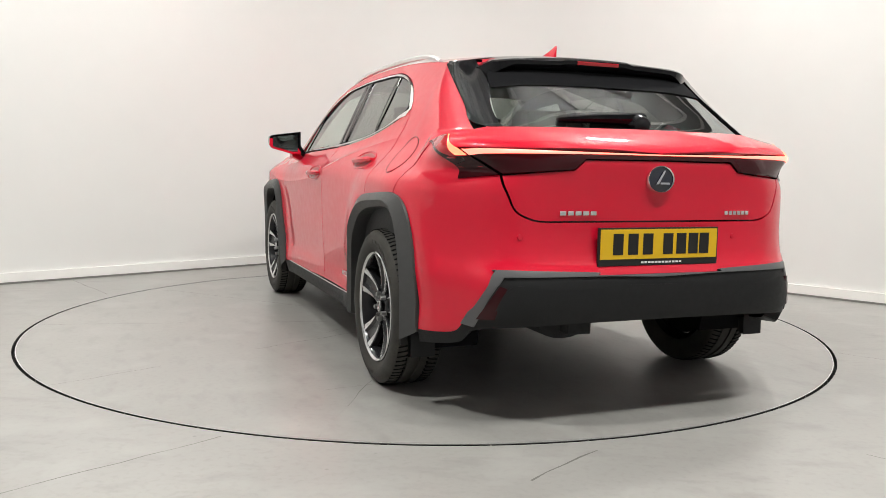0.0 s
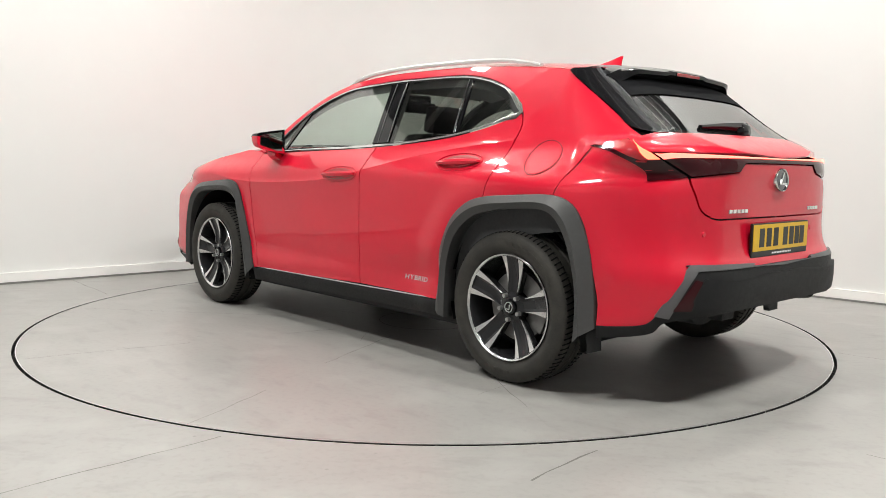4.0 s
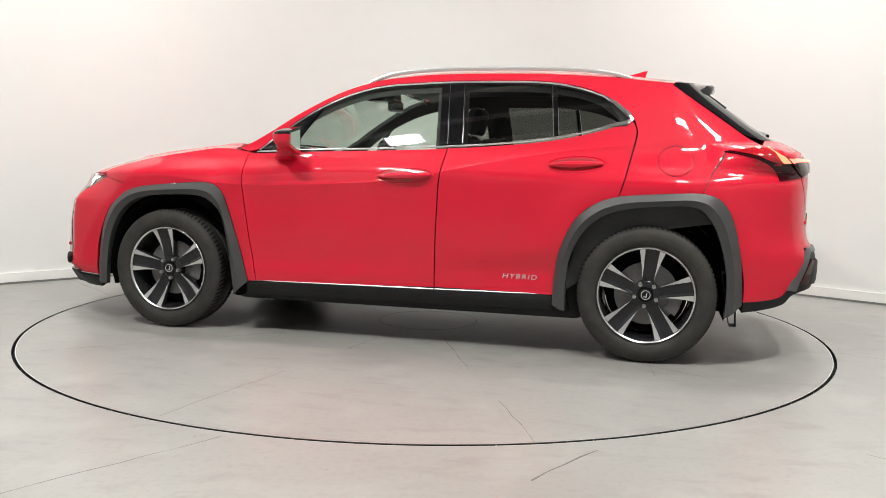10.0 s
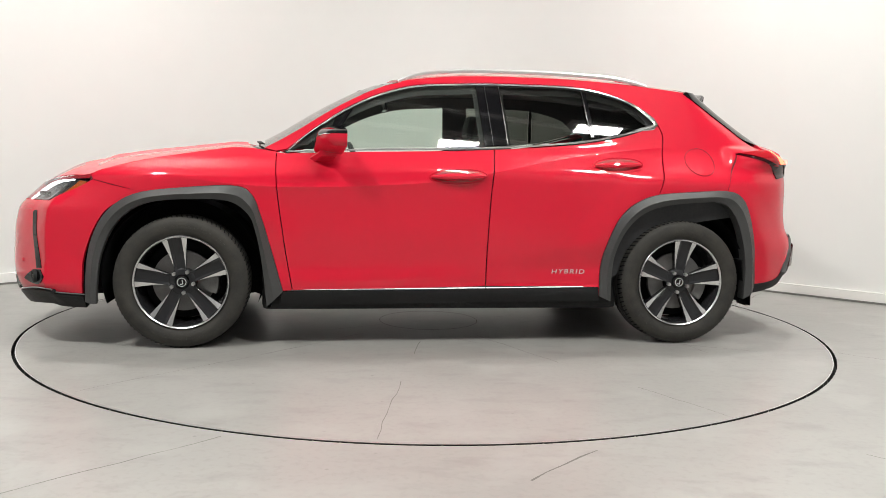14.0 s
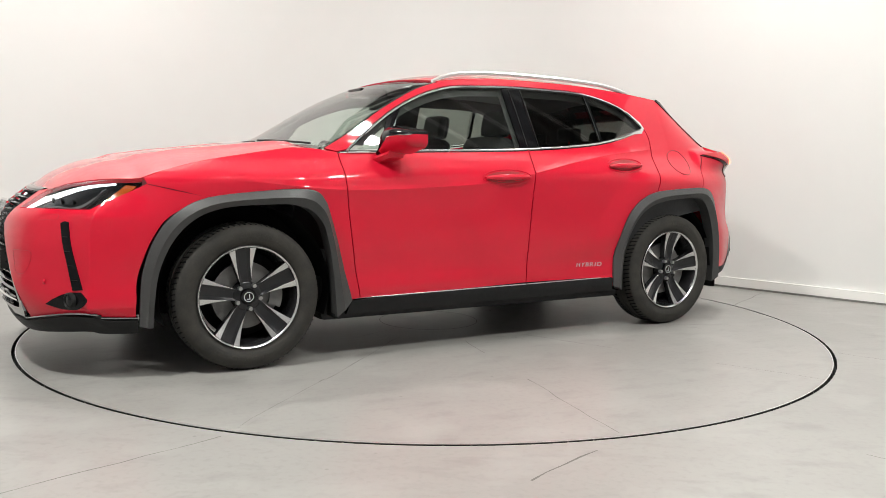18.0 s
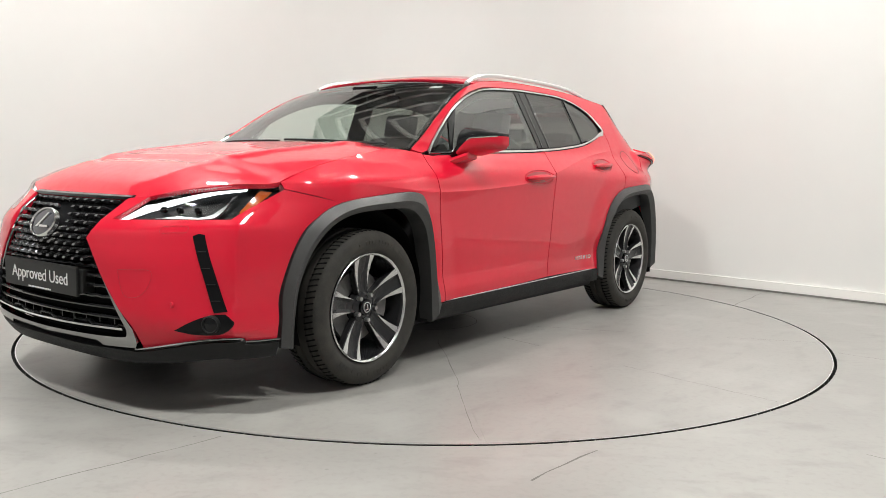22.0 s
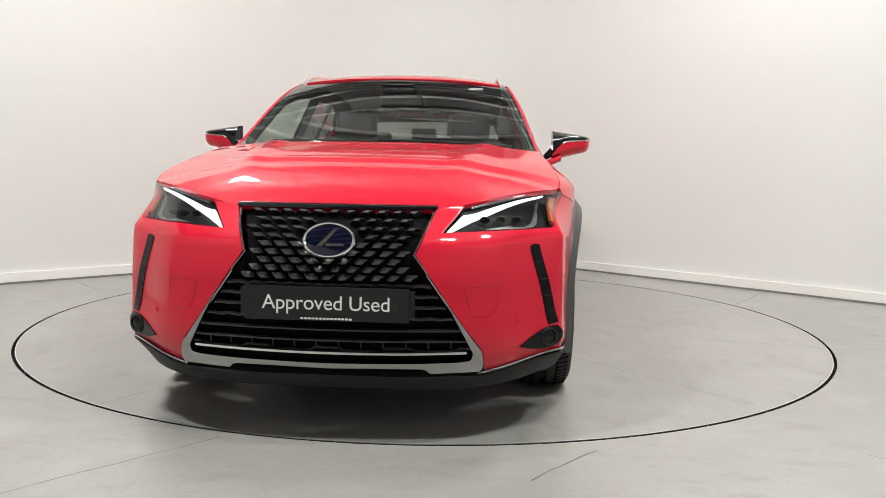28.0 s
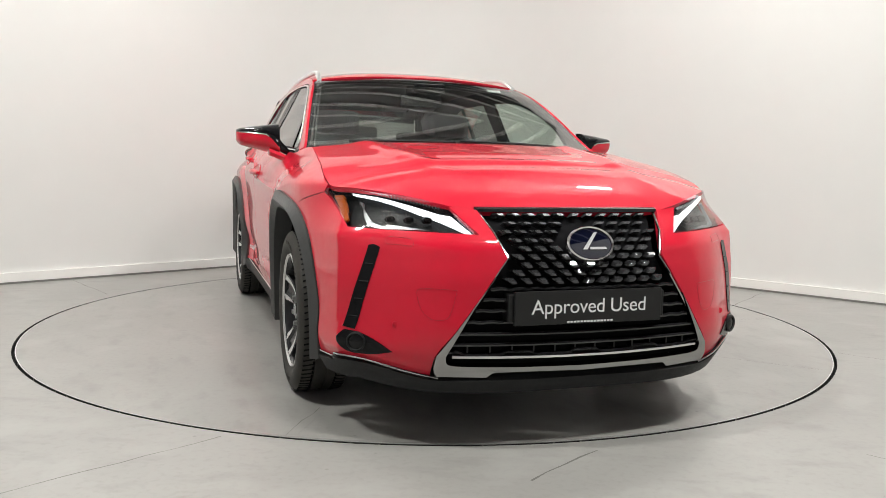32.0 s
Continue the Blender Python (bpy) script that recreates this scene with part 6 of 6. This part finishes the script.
def mirrors():
    """Door mirrors: a wedge that tapers outwards, gloss black above a bright strip and red below it."""
    def lines(u):
        end = math.sqrt(max(0.0, 1 - 0.55 * (max(0.0, u - 0.86) / 0.14) ** 2))
        root = min(1.0, 0.62 + 1.5 * u)
        top, low, mid = 1.140 - 0.028 * u, 0.980 + 0.054 * u ** 0.8, 1.078 + 0.016 * u - 0.062 * max(0.0, 1 - u / 0.34) ** 1.3
        rear_x = 0.520 - 0.024 * u
        front_x = 0.660 - 0.050 * u - 0.030 * u ** 3
        return mid + (top - mid) * end, mid - (mid - low) * end * root, mid, rear_x, rear_x + (front_x - rear_x) * end
    for s, door in ((1, FRONT_DOORS[0]), (-1, FRONT_DOORS[1])):
        def shell(up, name, mat, parent, label):
            rows = []
            for k in range(19):
                u = 1 - (1 - k / 18) ** 1.4
                top, low, mid, xr, xf = lines(u)
                z1 = top if up else low
                row = []
                for j in range(13):
                    a = math.pi / 2 * j / 12
                    row.append((xr + (xf - xr) * math.cos(a) ** 0.62, s * (0.832 + 0.198 * u), mid + (z1 - mid) * math.sin(a) ** 0.72))
                row.append((xr, s * (0.832 + 0.198 * u), mid))
                rows.append(row)
            return loft(name, rows, mat, parent, label, close_u=True, cap=True)
        m = shell(False, "door_mirror", PAINT, door, "red door mirror with a gloss black cap")
        shell(True, "mirror_cap", GLOSS_BLACK, m, "gloss black upper cap")
        pts = []
        for u in np.linspace(0.26, 0.94, 12):
            top, low, mid, xr, xf = lines(u)
            pts.append((xf + 0.001, s * (0.832 + 0.198 * u), mid))
        tube("indicator_strip", pts, 0.0032, CHROME, m, "bright indicator strip", sides=6)
        rows = []
        for u in (0.10, 0.30, 0.55, 0.78, 0.90):
            top, low, mid, xr, xf = lines(u)
            rows.append([(xr - 0.003, s * (0.832 + 0.198 * u), low + 0.014), (xr - 0.003, s * (0.832 + 0.198 * u), top - 0.014)])
        loft("mirror_glass", rows, MIRROR, m, "silvered mirror glass")
        rows = []
        for k in range(7):
            u = k / 6
            y = 0.785 + 0.095 * u
            cx, cz = 0.645 - 0.055 * u, 0.958 + 0.040 * u
            rows.append([(cx + dx * (1 - 0.15 * u), s * y, cz + dz) for dx, dz in ((-0.05, -0.014), (0.040, -0.016), (0.054, 0.002), (0.04, 0.018), (-0.045, 0.020))])
        loft("mirror_arm", rows, PAINT, m, close_u=True, cap=True)
        rows = []
        for k in range(7):
            u = k / 6
            cx, cz, f = 0.628 - 0.03 * u, 0.992 + 0.050 * u, 0.6 + 0.75 * u
            rows.append([(cx + dx * f, s * (0.786 + 0.065 * u), cz + dz * f) for dx, dz in ((-0.05, -0.022), (0.03, -0.022), (0.045, 0.010), (0.025, 0.030), (-0.05, 0.032))])
        loft("mirror_stalk", rows, GLOSS_BLACK, m, "gloss black mirror stalk", close_u=True, cap=True)


def seat(x, y, w, tall=True):
    o = new("seat")
    o.parent = CAR
    def cushion(name, cx, cz, lx, lz, tilt):
        rows = []
        for k in range(9):
            u = -1 + 2 * k / 8
            f = (1 - abs(u) ** 4) ** 0.5 * 0.92 + 0.08
            pts = []
            for j in range(16):
                a = j * math.tau / 16
                px = lx * f * abs(math.cos(a)) ** 0.5 * math.copysign(1, math.cos(a))
                pz = lz * (0.8 + 0.2 * f) * abs(math.sin(a)) ** 0.5 * math.copysign(1, math.sin(a))
                c, s = math.cos(tilt), math.sin(tilt)
                pts.append((x + cx + px * c + pz * s, y + u * w, cz - px * s + pz * c))
            rows.append(pts)
        return loft(name, rows, SEAT, o, close_u=True, cap=True)
    cushion("seat_base", 0.22, 0.55, 0.27, 0.075, 0.0)
    cushion("backrest", -0.08, 0.83, 0.075, 0.30, -0.28)
    w = 0.135 if tall else 0.12
    cushion("headrest", -0.20, 1.195 if tall else 1.12, 0.045, 0.075 if tall else 0.06, -0.2)
    for dy in (-0.06, 0.06):
        tube("headrest_post", [(x - 0.165, y + dy, 1.04), (x - 0.19, y + dy, 1.17)], 0.006, CHROME, o, sides=6)
    return o


def cabin():
    for y in (0.36, -0.36):
        seat(-0.15, y, 0.255)
    for y in (0.36, -0.36):
        seat(-0.98, y, 0.30, False)
    bm = bmesh.new()
    box(bm, -1.235, -1.165, -0.092, 0.092, 1.125, 1.215, 0.022)
    part("headrest", bm, SEAT, CAR)
    # linings behind the painted panels
    dl = outline([(0.78, 0.30), (-0.24, 0.31), (-0.86, 0.30), (-1.20, 0.60), (-1.7, 0.7)], [(-1.7, 0.7), (-1.62, 1.06)], run(lambda x: (x, float(BELT(x)) - 0.012), -1.2, 0.78, 20), [(0.78, 0.98), (0.78, 0.30)])
    panel("door_lining", dl, side, INNER, CAR, out=1, push=0.05, depth=0.0, step=0.08)
    bt = outline(run(lambda x: (x, float(BAND(x)) - 0.040), 0.70, -1.06, 24), [(-1.06, 1.27), (-1.15, 1.20)], [(-1.15, 1.20), (-1.60, 1.08), (-1.75, 1.10)], [(-1.75, 1.10), (-1.56, 1.33)], run(lambda x: (x, float(ROOF_EDGE(x)) - 0.004), -1.55, 0.86, 24))
    panel("pillar_lining", bt, side, LINING_DARK, CAR, out=1, push=0.022, depth=0.0, step=0.06)
    pp = outline([(-0.215, 1.035), (-0.385, 1.04)], [(-0.385, 1.04), (-0.355, 1.39)], [(-0.355, 1.39), (-0.185, 1.385)], [(-0.185, 1.385), (-0.215, 1.035)])
    panel("pillar_lining", pp, side, LINING_DARK, CAR, out=1, push=0.022, depth=0.0, step=0.06)
    poly = outline(run(lambda x: (x, float(edge_y(x)) - 0.02), -1.55, 0.18, 12), [(0.18, 0.5), (0.18, -0.5)], run(lambda x: (x, -float(edge_y(x)) + 0.02), 0.18, -1.55, 12))
    panel("roof_lining", poly, lambda x, y: (x, y, roof(x, y)[2] - 0.035), LINING_GREY, CAR, "grey roof lining", both=False, out=-1, depth=0.0, step=0.1)
    pts = []
    for z in np.linspace(1.03, 1.385, 9):
        x = float(PILLAR_X(z))
        pts.append((x - 0.022, float(side_y(x, z)) - 0.034, z - 0.012))
    mirror_part(tube("pillar_lining", pts, 0.020, LINING_DARK, CAR, sides=7))
    # dashboard with cowl
    rows = []
    for k in range(17):
        y = -0.70 + 1.40 * k / 16
        b = 0.03 * math.exp(-((y + 0.36) / 0.16) ** 2)
        xs = 0.10 * (y / 0.7) ** 2
        rows.append([(0.95 - xs, y, 0.995), (0.72 - xs, y, 0.985 + b), (0.56, y, 0.96 + b), (0.50, y, 0.90), (0.54, y, 0.70), (0.62, y, 0.45)])
    loft("dashboard", rows, INNER, CAR, "dark soft dashboard")
    # steering wheel on the right-hand side
    m = Matrix.Translation((0.38, -0.36, 0.905)) @ Matrix.Rotation(radians(-66), 4, "Y")
    sw = tube("steering_wheel", [m @ Vector((0.185 * math.cos(a), 0.185 * math.sin(a), 0)) for a in np.linspace(0, math.tau, 41)[:-1]], 0.014, INNER, CAR, "dark steering wheel", closed=True)
    bm = bmesh.new()
    box(bm, -0.06, 0.06, -0.17, 0.17, -0.02, 0.01, 0.01)
    bmesh.ops.transform(bm, matrix=m, verts=bm.verts[:])
    part("steering_hub", bm, INNER, sw)
    # inside mirror and camera box
    bm = bmesh.new()
    box(bm, 0.235, 0.265, -0.12, 0.12, 1.27, 1.34, 0.012)
    part("inside_mirror", bm, GLOSS_BLACK, CAR, "dark inside mirror")
    bm = bmesh.new()
    box(bm, 0.24, 0.42, -0.09, 0.09, 1.335, 1.385, 0.015)
    part("camera_box", bm, GLOSS_BLACK, CAR)
    q = screen(0.40, 1.375)
    bm = bmesh.new()
    box(bm, -0.002, 0.002, -0.04, 0.04, -0.010, 0.010)
    bmesh.ops.transform(bm, matrix=Matrix.Translation((float(q[0]) - 0.008, 0.42, 1.372)) @ Matrix.Rotation(radians(-58), 4, "Y"), verts=bm.verts[:])
    part("screen_sticker", bm, WHITE_PRINT, CAR, "small white sticker")
    # floor, engine bay and underside
    bm = bmesh.new()
    box(bm, -1.00, 0.93, -0.76, 0.76, 0.175, 0.40, 0.03)
    part("underbody", bm, UNDER, CAR, "dark underbody")
    bm = bmesh.new()
    box(bm, 0.96, 2.08, -0.50, 0.50, 0.22, 0.74, 0.04)
    part("engine_bay", bm, DARK, CAR)
    bm = bmesh.new()
    box(bm, -1.90, -1.15, -0.52, 0.52, 0.40, 0.72, 0.03)
    part("boot_floor", bm, DARK, CAR)
    for name, x, z in (("front_axle", 1.318, 0.32), ("rear_axle", -1.318, 0.31)):
        tube(name, [(x, -0.70, z), (x, 0.70, z)], 0.035, UNDER, CAR)
    # mud flaps
    for x, z1, lean, deep in ((0.87, 0.40, 0.02, 0.012), (-1.715, 0.46, -0.008, 0.020)):
        rows = [[(x + lean * u - deep, y, z1 - (z1 - 0.205) * u) for y in (0.755, 0.855)] for u in (0, 0.5, 1.0)]
        rows += [[(x + lean * u + deep * (2.2 - 1.7 * u), y, z1 - (z1 - 0.205) * u) for y in (0.755, 0.855)] for u in (1.0, 0.5, 0)]
        mirror_part(loft("mud_flap", rows, PLASTIC, CAR, "black mud flap", close_v=True))
    # side lettering on the rear doors
    for sgn, door in ((1, REAR_DOORS[0]), (-1, REAR_DOORS[1])):
        o = lettering("HYBRID", 0.036, SATIN, door, facing(-0.692, 0, 0.392, 0, sgn, 0) @ Matrix(((1.22, 0.22, 0, 0), (0, 0.92, 0, 0), (0, 0, 1, 0), (0, 0, 0, 1))), 0.0015, 1.25)
        for l in o:
            for v in l.data.vertices:
                v.co.y = v.co.y + sgn * (float(side_y(v.co.x, v.co.z)) + 0.0016)


LINING_GREY = material("grey_lining", (0.28, 0.28, 0.27), 0.9, vary=0.1, scale=9)
LINING_DARK = material("dark_lining", (0.045, 0.045, 0.044), 0.85, vary=0.15, scale=6)
handle(0.060, -0.222, 0.888, 0.896, FRONT_DOORS)
handle(-0.825, -1.085, 0.962, 0.972, REAR_DOORS)
mirrors()
cabin()


def motions():
    rows_car, rows_table = [], []
    off = Vector((0.025, -0.151, 0))
    for k in range(17):
        t = 2.0 * k
        a = heading(t) + 180
        p = Matrix.Rotation(radians(a), 3, "Z") @ off
        rows_car.append((t, pose(p.x, p.y, 0.0, 0, 0, a)))
        rows_table.append((t, pose(0, 0, 0, 0, 0, heading(t))))
    walk(CAR, rows_car)
    walk(TABLE, rows_table)


motions()
